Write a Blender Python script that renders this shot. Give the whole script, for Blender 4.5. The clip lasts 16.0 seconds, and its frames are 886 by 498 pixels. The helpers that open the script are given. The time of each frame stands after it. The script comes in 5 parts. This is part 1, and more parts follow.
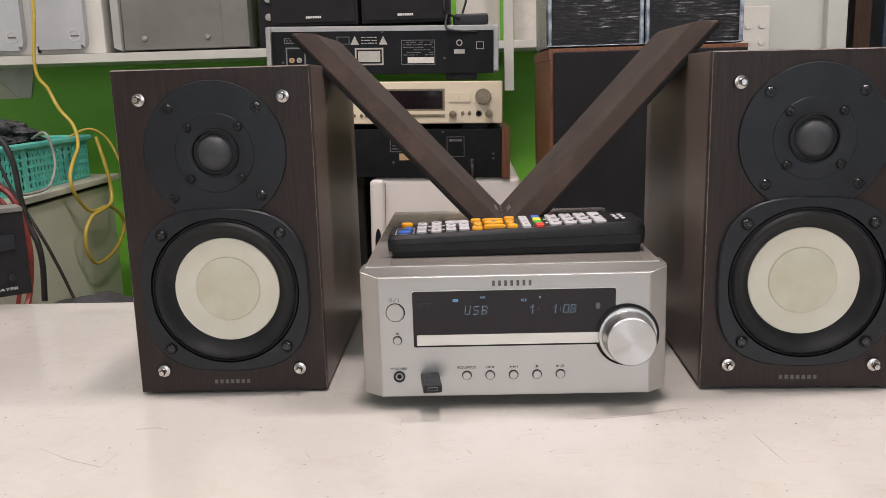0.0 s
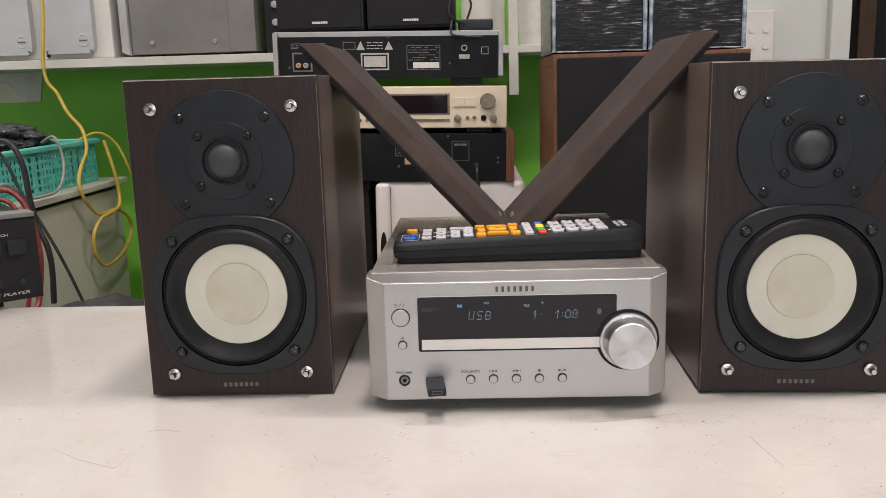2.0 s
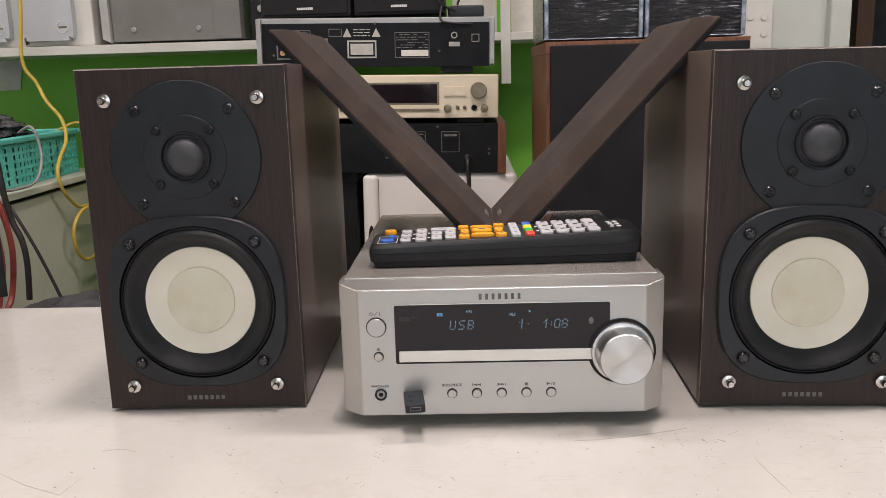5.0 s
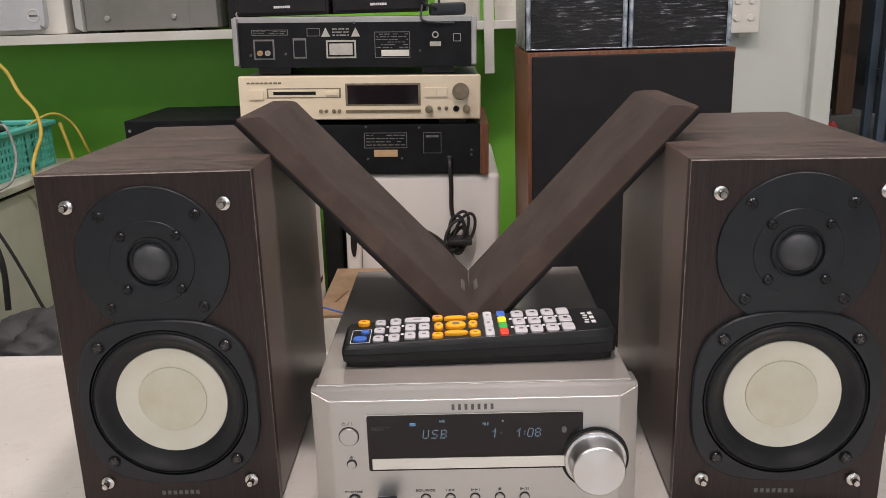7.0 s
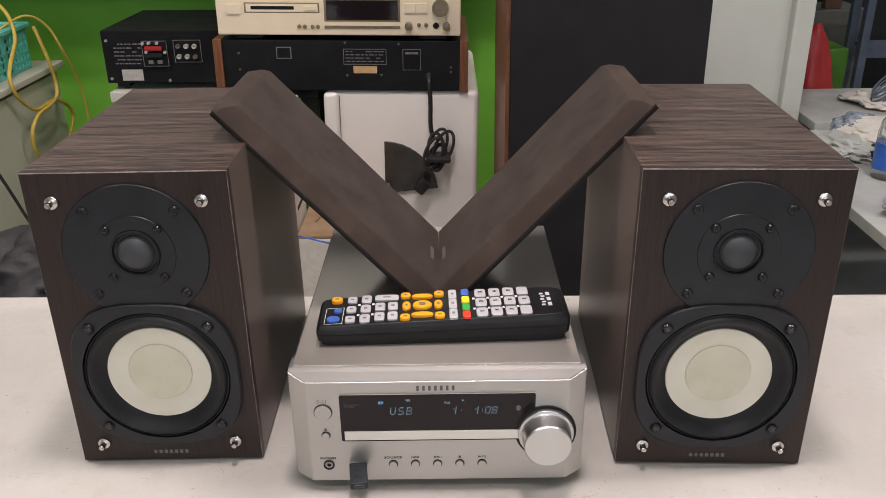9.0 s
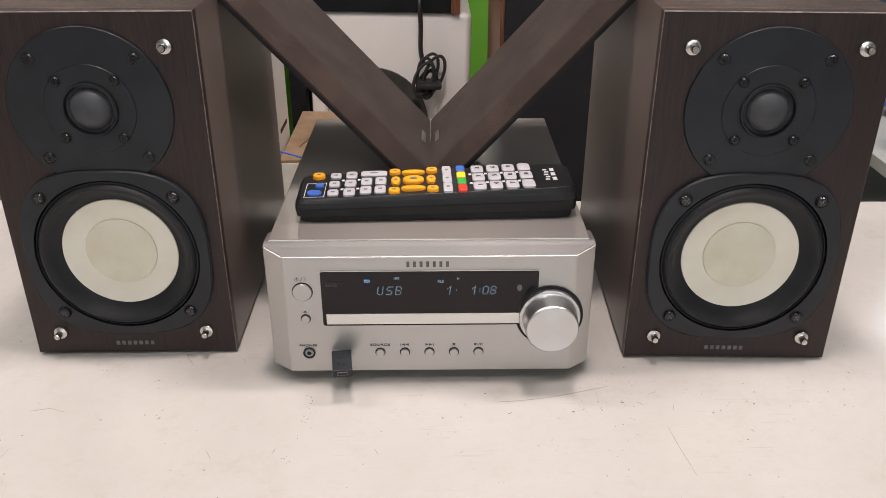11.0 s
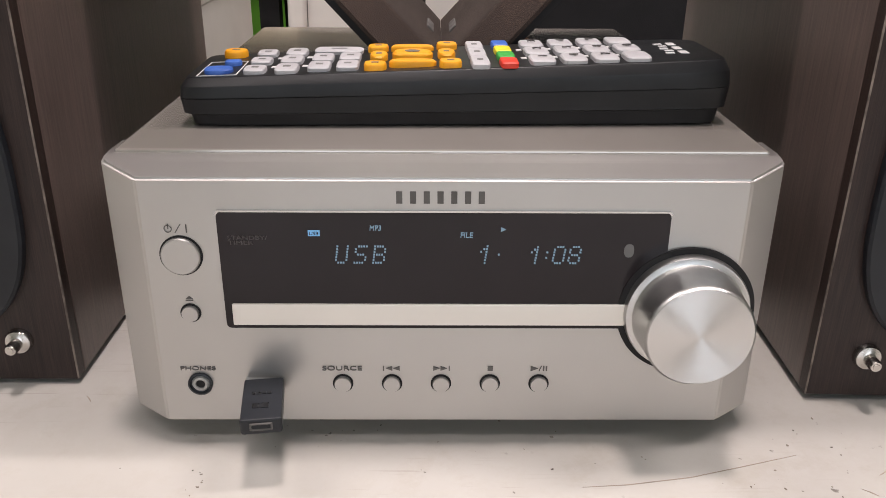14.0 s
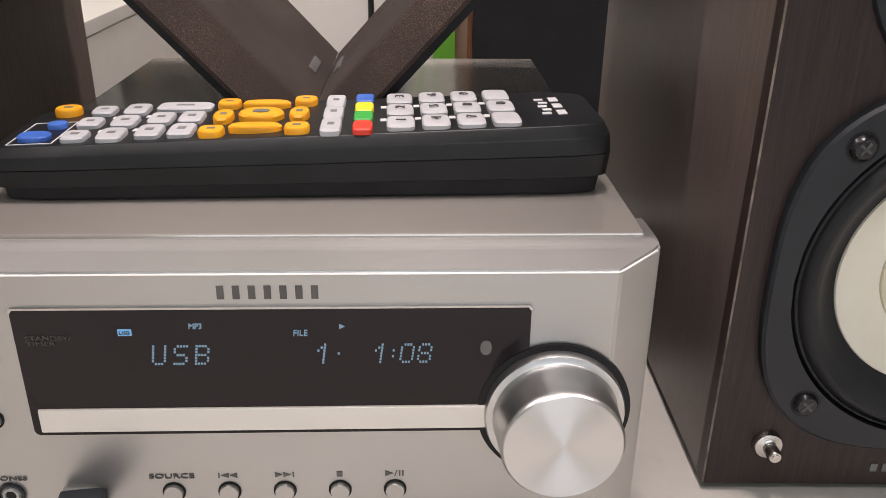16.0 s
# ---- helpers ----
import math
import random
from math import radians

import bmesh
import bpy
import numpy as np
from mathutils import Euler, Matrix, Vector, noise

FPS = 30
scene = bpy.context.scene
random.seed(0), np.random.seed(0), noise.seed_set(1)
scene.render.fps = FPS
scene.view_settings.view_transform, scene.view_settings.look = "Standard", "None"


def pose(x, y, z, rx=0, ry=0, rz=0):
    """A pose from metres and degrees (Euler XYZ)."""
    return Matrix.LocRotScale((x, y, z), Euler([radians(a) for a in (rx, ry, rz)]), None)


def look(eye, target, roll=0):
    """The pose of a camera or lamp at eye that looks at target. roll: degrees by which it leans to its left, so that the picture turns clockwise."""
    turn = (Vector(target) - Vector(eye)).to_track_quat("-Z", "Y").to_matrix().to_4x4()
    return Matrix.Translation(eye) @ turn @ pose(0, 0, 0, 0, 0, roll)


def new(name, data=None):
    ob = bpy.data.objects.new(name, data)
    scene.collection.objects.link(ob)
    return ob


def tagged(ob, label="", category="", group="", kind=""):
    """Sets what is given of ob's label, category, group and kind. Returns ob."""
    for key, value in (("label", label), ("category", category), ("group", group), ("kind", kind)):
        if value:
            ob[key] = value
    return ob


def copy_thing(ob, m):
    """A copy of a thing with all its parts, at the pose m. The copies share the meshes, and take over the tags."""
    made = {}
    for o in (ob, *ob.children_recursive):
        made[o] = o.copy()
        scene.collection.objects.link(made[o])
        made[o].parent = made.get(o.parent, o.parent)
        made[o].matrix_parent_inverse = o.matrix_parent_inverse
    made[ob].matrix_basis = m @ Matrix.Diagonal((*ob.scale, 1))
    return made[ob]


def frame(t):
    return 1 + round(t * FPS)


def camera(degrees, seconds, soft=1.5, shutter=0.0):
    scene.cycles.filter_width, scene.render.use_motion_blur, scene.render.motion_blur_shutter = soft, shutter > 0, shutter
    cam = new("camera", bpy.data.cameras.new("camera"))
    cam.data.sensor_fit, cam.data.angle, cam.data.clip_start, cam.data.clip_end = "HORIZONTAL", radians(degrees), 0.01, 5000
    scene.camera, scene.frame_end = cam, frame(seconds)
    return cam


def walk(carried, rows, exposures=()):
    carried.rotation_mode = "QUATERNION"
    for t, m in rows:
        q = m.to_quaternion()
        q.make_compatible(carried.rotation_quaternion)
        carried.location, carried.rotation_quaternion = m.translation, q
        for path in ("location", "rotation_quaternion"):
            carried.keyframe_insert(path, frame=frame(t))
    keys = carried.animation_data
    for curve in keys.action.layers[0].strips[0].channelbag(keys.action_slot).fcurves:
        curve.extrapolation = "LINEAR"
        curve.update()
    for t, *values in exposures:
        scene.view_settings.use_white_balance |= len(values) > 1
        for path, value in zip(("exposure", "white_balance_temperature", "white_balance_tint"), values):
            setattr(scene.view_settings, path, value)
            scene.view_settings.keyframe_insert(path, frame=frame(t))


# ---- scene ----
cam = camera(55.4, 16.0, soft=0.85)
PATH = [
    (0, (-0.029, -0.578, 0.229), (-0.096, 1.383, -0.159), -1.7),
    (0.5, (-0.026, -0.582, 0.227), (-0.095, 1.378, -0.164), -1.7),
    (1, (-0.027, -0.587, 0.231), (-0.097, 1.373, -0.158), -1.6),
    (1.5, (-0.028, -0.592, 0.232), (-0.102, 1.369, -0.154), -1.7),
    (2, (-0.028, -0.59, 0.235), (-0.107, 1.371, -0.149), -1.7),
    (2.5, (-0.027, -0.587, 0.235), (-0.108, 1.375, -0.144), -1.8),
    (3, (-0.033, -0.582, 0.232), (-0.116, 1.381, -0.145), -1.8),
    (3.5, (-0.03, -0.58, 0.233), (-0.113, 1.382, -0.145), -1.9),
    (3.7, (-0.028, -0.579, 0.232), (-0.109, 1.382, -0.152), -1.9),
    (5.8, (-0.017, -0.505, 0.248), (-0.079, 1.444, -0.2), -1.7),
    (6, (-0.016, -0.497, 0.264), (-0.075, 1.447, -0.2), -1.8),
    (6.5, (-0.005, -0.491, 0.291), (-0.052, 1.444, -0.21), -1.6),
    (7, (-0.006, -0.507, 0.34), (-0.049, 1.418, -0.201), -1.8),
    (7.5, (-0.001, -0.511, 0.384), (-0.048, 1.374, -0.281), -2.1),
    (8, (0.01, -0.513, 0.412), (-0.024, 1.355, -0.302), -1.8),
    (8.2, (0.013, -0.512, 0.425), (-0.018, 1.349, -0.308), -1.6),
    (10.3, (0.005, -0.518, 0.435), (0.01, 1.258, -0.485), -0.3),
    (10.5, (0.005, -0.518, 0.407), (0.013, 1.264, -0.501), -0.3),
    (11, (0.005, -0.486, 0.342), (0.019, 1.304, -0.549), -0.2),
    (11.5, (0.015, -0.457, 0.296), (0.027, 1.348, -0.566), -0.1),
    (12, (0.001, -0.418, 0.26), (0.016, 1.401, -0.571), 0.2),
    (12.5, (-0.012, -0.373, 0.229), (0.009, 1.457, -0.579), 0.2),
    (13, (-0.008, -0.315, 0.203), (0.014, 1.523, -0.586), 0.3),
    (13.5, (-0.007, -0.27, 0.184), (0.017, 1.568, -0.605), 0.4),
    (14, (-0.003, -0.248, 0.178), (0.017, 1.591, -0.61), 0.4),
    (14.5, (0.005, -0.238, 0.176), (0.031, 1.602, -0.608), 0.4),
    (15, (0.007, -0.231, 0.176), (0.042, 1.609, -0.607), 0.5),
    (15.5, (0.024, -0.22, 0.182), (0.059, 1.616, -0.61), 0.4),
    (16, (0.039, -0.208, 0.193), (0.107, 1.622, -0.609), 0.6),
]
EXPOSURES = [(0, 0.0), (6.5, -0.02), (8.0, -0.06), (10.5, -0.06), (11.5, 0.03), (13.0, 0.01), (14.0, 0.02), (16.0, 0.06)]
walk(cam, [(t, look(eye, target, roll)) for t, eye, target, roll in PATH], EXPOSURES)

# ---- light ----
world = bpy.data.worlds.new("world")
scene.world = world
world.use_nodes = True
world.node_tree.nodes["Background"].inputs[0].default_value = (0.8, 0.9, 1.0, 1)
world.node_tree.nodes["Background"].inputs[1].default_value = 0.05


def ceiling_lamp(x, y, sx, sy, watts, colour):
    data = bpy.data.lights.new("ceiling_tube_light", "AREA")
    data.shape, data.size, data.size_y = "RECTANGLE", sx, sy
    data.energy, data.color = watts, colour
    ob = new("ceiling_tube_light", data)
    ob.matrix_basis = pose(x, y, 1.80)
    return ob


ceiling_lamp(-0.35, -0.90, 1.2, 0.12, 9, (1.0, 0.88, 0.88))
ceiling_lamp(0.05, -0.02, 0.20, 0.20, 19, (1.0, 0.85, 0.83))
ceiling_lamp(1.30, 0.15, 1.2, 0.12, 25, (1.0, 0.87, 0.86))
ceiling_lamp(-1.35, 0.30, 1.2, 0.12, 21, (1.0, 0.87, 0.86))
ceiling_lamp(2.55, 3.1, 0.6, 0.12, 9, (0.82, 0.92, 1.0))


# daylight through the shop window behind the camera
day = bpy.data.lights.new("window_daylight", "AREA")
day.shape, day.size, day.size_y, day.energy, day.color = "RECTANGLE", 2.2, 1.1, 10, (0.80, 0.89, 1.0)
new("window_daylight", day).matrix_basis = pose(0.3, -2.62, 0.75, 90, 0, 0)


# ---- materials ----
def ramp(nt, fac, stops):
    r = nt.nodes.new("ShaderNodeValToRGB")
    e = r.color_ramp.elements
    while len(e) < len(stops):
        e.new(0.5)
    for k, (p, c) in enumerate(stops):
        e[k].position = p
        e[k].color = (*c, 1) if len(c) == 3 else c
    nt.links.new(fac, r.inputs[0])
    return r.outputs[0]


def coords(nt, scale=(1, 1, 1), space="Object"):
    tc = nt.nodes.new("ShaderNodeTexCoord")
    mp = nt.nodes.new("ShaderNodeMapping")
    mp.inputs["Scale"].default_value = scale
    nt.links.new(tc.outputs[space], mp.inputs[0])
    return mp.outputs[0]


def noisy(nt, vec, scale, detail=4.0, rough=0.6):
    n = nt.nodes.new("ShaderNodeTexNoise")
    n.inputs["Scale"].default_value = scale
    n.inputs["Detail"].default_value = detail
    n.inputs["Roughness"].default_value = rough
    nt.links.new(vec, n.inputs["Vector"])
    return n.outputs[0]


def bump(nt, height, strength, dist, bsdf):
    b = nt.nodes.new("ShaderNodeBump")
    b.inputs["Strength"].default_value = strength
    b.inputs["Distance"].default_value = dist
    nt.links.new(height, b.inputs["Height"])
    nt.links.new(b.outputs[0], bsdf.inputs["Normal"])


def base(name, rough=0.5, metal=0.0, spec=0.5):
    m = bpy.data.materials.new(name)
    m.use_nodes = True
    b = m.node_tree.nodes["Principled BSDF"]
    b.inputs["Roughness"].default_value = rough
    b.inputs["Metallic"].default_value = metal
    b.inputs["Specular IOR Level"].default_value = spec
    return m, m.node_tree, b


def mixed(name, c1, c2, scale=20.0, rough=0.5, metal=0.0, stretch=(1, 1, 1), grain=300.0, relief=0.1, dist=0.0005, lo=0.35, hi=0.65, spec=0.5, rough_var=0.12):
    """Two tones in soft patches, fine grain relief and uneven gloss."""
    m, nt, b = base(name, rough, metal, spec)
    v = coords(nt, stretch)
    n1 = noisy(nt, v, scale)
    nt.links.new(ramp(nt, n1, [(lo, c1), (hi, c2)]), b.inputs["Base Color"])
    n2 = noisy(nt, v, grain, 2.0)
    if relief:
        bump(nt, n2, relief, dist, b)
    r = nt.nodes.new("ShaderNodeMapRange")
    r.inputs["To Min"].default_value = max(0.02, rough - rough_var)
    r.inputs["To Max"].default_value = min(1.0, rough + rough_var)
    nt.links.new(noisy(nt, coords(nt), scale * 0.7, 3.0), r.inputs["Value"])
    nt.links.new(r.outputs[0], b.inputs["Roughness"])
    return m


def wood(name, dark, light, stretch, scale=55.0, rough=0.38, relief=0.25, spec=0.5, lo=0.36, hi=0.66):
    m, nt, b = base(name, rough, 0.0, spec)
    v = coords(nt, stretch)
    n1 = noisy(nt, v, scale, 6.0, 0.7)
    n2 = noisy(nt, v, scale * 5, 3.0, 0.6)
    mx = nt.nodes.new("ShaderNodeMix")
    mx.inputs[0].default_value = 0.4
    nt.links.new(n1, mx.inputs[2])
    nt.links.new(n2, mx.inputs[3])
    nt.links.new(ramp(nt, mx.outputs[0], [(lo, dark), (hi, light)]), b.inputs["Base Color"])
    bump(nt, mx.outputs[0], relief, 0.0006, b)
    r = nt.nodes.new("ShaderNodeMapRange")
    r.inputs["To Min"].default_value = rough - 0.08
    r.inputs["To Max"].default_value = rough + 0.14
    nt.links.new(n1, r.inputs["Value"])
    nt.links.new(r.outputs[0], b.inputs["Roughness"])
    return m


def glow(name, colour, strength):
    m, nt, b = base(name, 0.5)
    b.inputs["Base Color"].default_value = (0.02, 0.03, 0.04, 1)
    b.inputs["Emission Color"].default_value = (*colour, 1)
    b.inputs["Emission Strength"].default_value = strength
    return m


def table_paint():
    m, nt, b = base("worn_table_paint", 0.32)
    v = coords(nt)
    col = ramp(nt, noisy(nt, v, 6.0, 5.0), [(0.3, (0.500, 0.486, 0.448)), (0.7, (0.555, 0.542, 0.508))])
    stain = ramp(nt, noisy(nt, v, 28.0, 6.0, 0.75), [(0.55, (0, 0, 0)), (0.75, (0.42, 0.42, 0.42))])
    fleck = ramp(nt, noisy(nt, v, 210.0, 3.0, 0.55), [(0.70, (0, 0, 0)), (0.74, (0.7, 0.7, 0.7))])
    zone = ramp(nt, noisy(nt, v, 13.0, 3.0), [(0.49, (0, 0, 0)), (0.56, (1, 1, 1))])
    tc = nt.nodes.new("ShaderNodeTexCoord")
    streaks = []
    for angle, sc, lo in ((24, 26.0, 0.685), (-38, 34.0, 0.69)):
        mp = nt.nodes.new("ShaderNodeMapping")
        mp.inputs["Rotation"].default_value = (0, 0, radians(angle))
        mp.inputs["Scale"].default_value = (0.8, 28.0, 1.0)
        nt.links.new(tc.outputs["Object"], mp.inputs[0])
        streaks.append(ramp(nt, noisy(nt, mp.outputs[0], sc, 2.0, 0.5), [(lo, (0, 0, 0)), (lo + 0.03, (0.35, 0.35, 0.35))]))

    def blend(a, fac, dark):
        mx = nt.nodes.new("ShaderNodeMix")
        mx.data_type = "RGBA"
        nt.links.new(fac, mx.inputs[0])
        nt.links.new(a, mx.inputs[6])
        mx.inputs[7].default_value = (*dark, 1)
        return mx.outputs[2]

    mul = nt.nodes.new("ShaderNodeMath")
    mul.operation = "MULTIPLY"
    nt.links.new(fleck, mul.inputs[0])
    nt.links.new(zone, mul.inputs[1])
    col = blend(col, stain, (0.42, 0.37, 0.30))
    mottle = ramp(nt, noisy(nt, v, 95.0, 5.0, 0.7), [(0.44, (0, 0, 0)), (0.72, (0.32, 0.32, 0.32))])
    col = blend(col, mottle, (0.47, 0.44, 0.39))
    col = blend(col, mul.outputs[0], (0.10, 0.085, 0.07))
    for s in streaks:
        part_of = nt.nodes.new("ShaderNodeMath")
        part_of.operation = "MULTIPLY"
        nt.links.new(s, part_of.inputs[0])
        nt.links.new(ramp(nt, noisy(nt, v, 7.0, 2.0), [(0.50, (0, 0, 0)), (0.62, (1, 1, 1))]), part_of.inputs[1])
        col = blend(col, part_of.outputs[0], (0.34, 0.29, 0.25))
    nt.links.new(col, b.inputs["Base Color"])
    r = nt.nodes.new("ShaderNodeMapRange")
    r.inputs["To Min"].default_value, r.inputs["To Max"].default_value = 0.09, 0.19
    nt.links.new(noisy(nt, v, 18.0, 4.0), r.inputs["Value"])
    nt.links.new(r.outputs[0], b.inputs["Roughness"])
    bump(nt, noisy(nt, v, 45.0, 5.0), 0.02, 0.001, b)
    return m


def fabric(name, c1, c2, scale=1500.0, relief=0.6, lo=0.38, hi=0.64):
    m, nt, b = base(name, 0.80, 0, 0.22)
    v = coords(nt)
    n = noisy(nt, v, scale, 2.0, 0.6)
    n2 = noisy(nt, v, 25.0, 4.0)
    mx = nt.nodes.new("ShaderNodeMix")
    mx.inputs[0].default_value = 0.34
    nt.links.new(n, mx.inputs[2])
    nt.links.new(n2, mx.inputs[3])
    nt.links.new(ramp(nt, mx.outputs[0], [(lo, c1), (hi, c2)]), b.inputs["Base Color"])
    bump(nt, n, relief, 0.0005, b)
    return m


def wrap_film():
    m, nt, b = base("stretch_film_painted_glints", 0.16, 0.0, 0.35)
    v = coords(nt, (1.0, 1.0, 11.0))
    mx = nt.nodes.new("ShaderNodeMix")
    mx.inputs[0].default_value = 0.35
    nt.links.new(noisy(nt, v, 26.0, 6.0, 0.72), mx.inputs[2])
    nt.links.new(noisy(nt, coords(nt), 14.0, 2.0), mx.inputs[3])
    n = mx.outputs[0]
    # Pale streaks in the colour stand in for glints on the film's wrinkles.
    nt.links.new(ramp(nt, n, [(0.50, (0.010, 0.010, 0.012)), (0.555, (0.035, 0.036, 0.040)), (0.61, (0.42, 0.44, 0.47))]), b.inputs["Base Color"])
    bump(nt, n, 0.8, 0.004, b)
    return m


# Side veneer lightened in colour to stand in for grazing sheen.
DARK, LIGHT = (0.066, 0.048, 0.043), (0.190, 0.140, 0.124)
M_VENEER_SHEEN = wood("dark_walnut_vinyl_sheen_sides", DARK, LIGHT, (5, 5, 0.12), 110, 0.32, 0.18, 0.65, 0.36, 0.70)
M_VENEER_H = wood("dark_walnut_vinyl_across", (0.006, 0.0038, 0.0035), (0.150, 0.105, 0.088), (0.16, 5, 5), 75, 0.36, 0.9, 0.30, 0.42, 0.64)
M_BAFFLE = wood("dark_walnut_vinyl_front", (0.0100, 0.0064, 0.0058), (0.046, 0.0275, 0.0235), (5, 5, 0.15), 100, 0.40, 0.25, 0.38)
# Pale bevel colour holds both edge wear and the edge's highlight.
M_WORN_GLINT = mixed("worn_vinyl_edge_highlight", (0.08, 0.064, 0.056), (0.26, 0.22, 0.19), 120, 0.4, relief=0.0)
M_BLACK = mixed("satin_black_plastic", (0.011, 0.0130, 0.0168), (0.018, 0.0208, 0.0260), 30, 0.40, spec=0.38)
M_SLOT = mixed("worn_screw_slot", (0.06, 0.06, 0.06), (0.10, 0.10, 0.10), 200, 0.35, relief=0.0)
M_SCREW = mixed("blackened_screw_steel", (0.006, 0.006, 0.007), (0.014, 0.014, 0.016), 400, 0.28, relief=0.1)
M_MATT = mixed("matt_black_plastic", (0.008, 0.008, 0.009), (0.014, 0.014, 0.015), 40, 0.6, spec=0.3)
M_RUBBER = mixed("black_rubber", (0.015, 0.016, 0.018), (0.023, 0.024, 0.027), 40, 0.50, spec=0.25)
M_DOME = mixed("soft_dome_cloth", (0.040, 0.043, 0.048), (0.055, 0.058, 0.064), 60, 0.55, grain=1800, relief=0.2)
M_CONE = mixed("cream_cone", (0.74, 0.70, 0.58), (0.80, 0.77, 0.66), 25, 0.55, relief=0.05)
M_CAP = mixed("ivory_dust_cap", (0.66, 0.62, 0.47), (0.73, 0.70, 0.57), 35, 0.5, relief=0.05)
M_CHROME = mixed("chrome", (0.60, 0.58, 0.55), (0.54, 0.52, 0.50), 60, 0.22, 1.0, relief=0.0, rough_var=0.05)
M_SILVER = mixed("silver_painted_fascia", (0.475, 0.465, 0.45), (0.515, 0.505, 0.49), 9, 0.38, 0.85, relief=0.03, grain=900)
M_TOPMETAL = mixed("champagne_metal_top", (0.47, 0.44, 0.40), (0.52, 0.49, 0.45), 8, 0.12, 0.55, relief=0.01, grain=900, rough_var=0.04)
M_TRAY = mixed("pale_silver_tray", (0.76, 0.73, 0.68), (0.80, 0.77, 0.72), 12, 0.35, 0.35, relief=0.02)
M_GLASS = mixed("smoked_display_window", (0.011, 0.008, 0.0095), (0.016, 0.011, 0.0135), 15, 0.07, relief=0.0, rough_var=0.03, spec=0.32)
M_PRINT = mixed("grey_print", (0.09, 0.085, 0.08), (0.12, 0.115, 0.11), 80, 0.5, relief=0.0)
M_LIT = glow("display_glow", (0.50, 0.76, 1.0), 0.35)
M_LIT_BLUE = glow("display_icon_glow", (0.25, 0.58, 1.0), 0.6)
M_GREYMARK = mixed("grey_window_mark", (0.14, 0.14, 0.14), (0.17, 0.17, 0.17), 80, 0.4, relief=0)
M_FAINT = mixed("faint_window_print", (0.07, 0.06, 0.06), (0.09, 0.08, 0.08), 80, 0.4, relief=0)
M_DIALSIDE = mixed("satin_chrome", (0.52, 0.52, 0.52), (0.62, 0.62, 0.61), 60, 0.34, 1.0, relief=0.0, rough_var=0.05)


def spun_metal(cx, cz):
    """Aluminium with fine turned grooves round the centre."""
    m, nt, b = base("spun_aluminium", 0.30, 1.0)
    b.inputs["Anisotropic"].default_value = 0.8
    b.inputs["Anisotropic Rotation"].default_value = 0.25
    tn = nt.nodes.new("ShaderNodeTangent")
    tn.direction_type, tn.axis = "RADIAL", "Y"
    
    b.inputs["Base Color"].default_value = (0.66, 0.66, 0.66, 1)
    tc = nt.nodes.new("ShaderNodeTexCoord")
    mp = nt.nodes.new("ShaderNodeMapping")
    mp.inputs["Location"].default_value = (-cx, 0, -cz)
    nt.links.new(tc.outputs["Object"], mp.inputs[0])
    wv = nt.nodes.new("ShaderNodeTexWave")
    wv.wave_type, wv.rings_direction = "RINGS", "Y"
    wv.inputs["Scale"].default_value = 1700.0
    wv.inputs["Distortion"].default_value = 0.6
    nt.links.new(mp.outputs[0], wv.inputs["Vector"])
    bump(nt, wv.outputs["Fac"], 0.6, 0.00005, b)
    nt.links.new(tn.outputs[0], b.inputs["Tangent"])
    return m


M_DIAL = spun_metal(0.0798, 0.0500)
M_GRILLE = fabric("dark_brown_grille_cloth", (0.027, 0.0195, 0.0170), (0.080, 0.0640, 0.0555), 1900, 0.5)
M_GRILLE_EDGE = fabric("worn_grille_cloth_edge", (0.037, 0.0270, 0.0230), (0.130, 0.088, 0.068), 1900, 0.7, 0.50, 0.70)
M_REMOTE = mixed("charcoal_remote_plastic", (0.010, 0.0105, 0.0115), (0.015, 0.016, 0.0175), 60, 0.36, grain=1800, relief=0.05, spec=0.34)
M_KEYW = mixed("white_rubber_key", (0.44, 0.44, 0.455), (0.50, 0.50, 0.515), 70, 0.5, relief=0.03)
M_KEYO = mixed("orange_rubber_key", (0.82, 0.34, 0.008), (0.88, 0.41, 0.012), 70, 0.5, relief=0.03)
M_KEYB = mixed("blue_rubber_key", (0.04, 0.12, 0.46), (0.06, 0.16, 0.55), 70, 0.5, relief=0.03)
M_KEYR = mixed("red_rubber_key", (0.70, 0.04, 0.02), (0.78, 0.06, 0.03), 70, 0.5, relief=0.03)
M_KEYG = mixed("green_rubber_key", (0.04, 0.36, 0.05), (0.06, 0.44, 0.07), 70, 0.5, relief=0.03)
M_KEYY = mixed("yellow_rubber_key", (0.80, 0.66, 0.02), (0.85, 0.72, 0.04), 70, 0.5, relief=0.03)
M_TABLE = table_paint()
M_SCRATCH = mixed("brown_scratch", (0.26, 0.215, 0.17), (0.38, 0.32, 0.26), 150, 0.5, relief=0.0)
M_FLECK = mixed("dark_fleck", (0.07, 0.06, 0.05), (0.26, 0.22, 0.17), 90, 0.6, relief=0.0)
M_GREEN = mixed("green_wall_paint", (0.165, 0.47, 0.045), (0.20, 0.54, 0.06), 3, 0.5, grain=90, relief=0.15, dist=0.002)
M_WHITE = mixed("off_white_wall_paint", (0.51, 0.535, 0.49), (0.56, 0.59, 0.545), 3, 0.55, grain=90, relief=0.12, dist=0.002)
M_SHELF = mixed("white_laminate", (0.56, 0.56, 0.51), (0.62, 0.62, 0.57), 9, 0.4, relief=0.05)
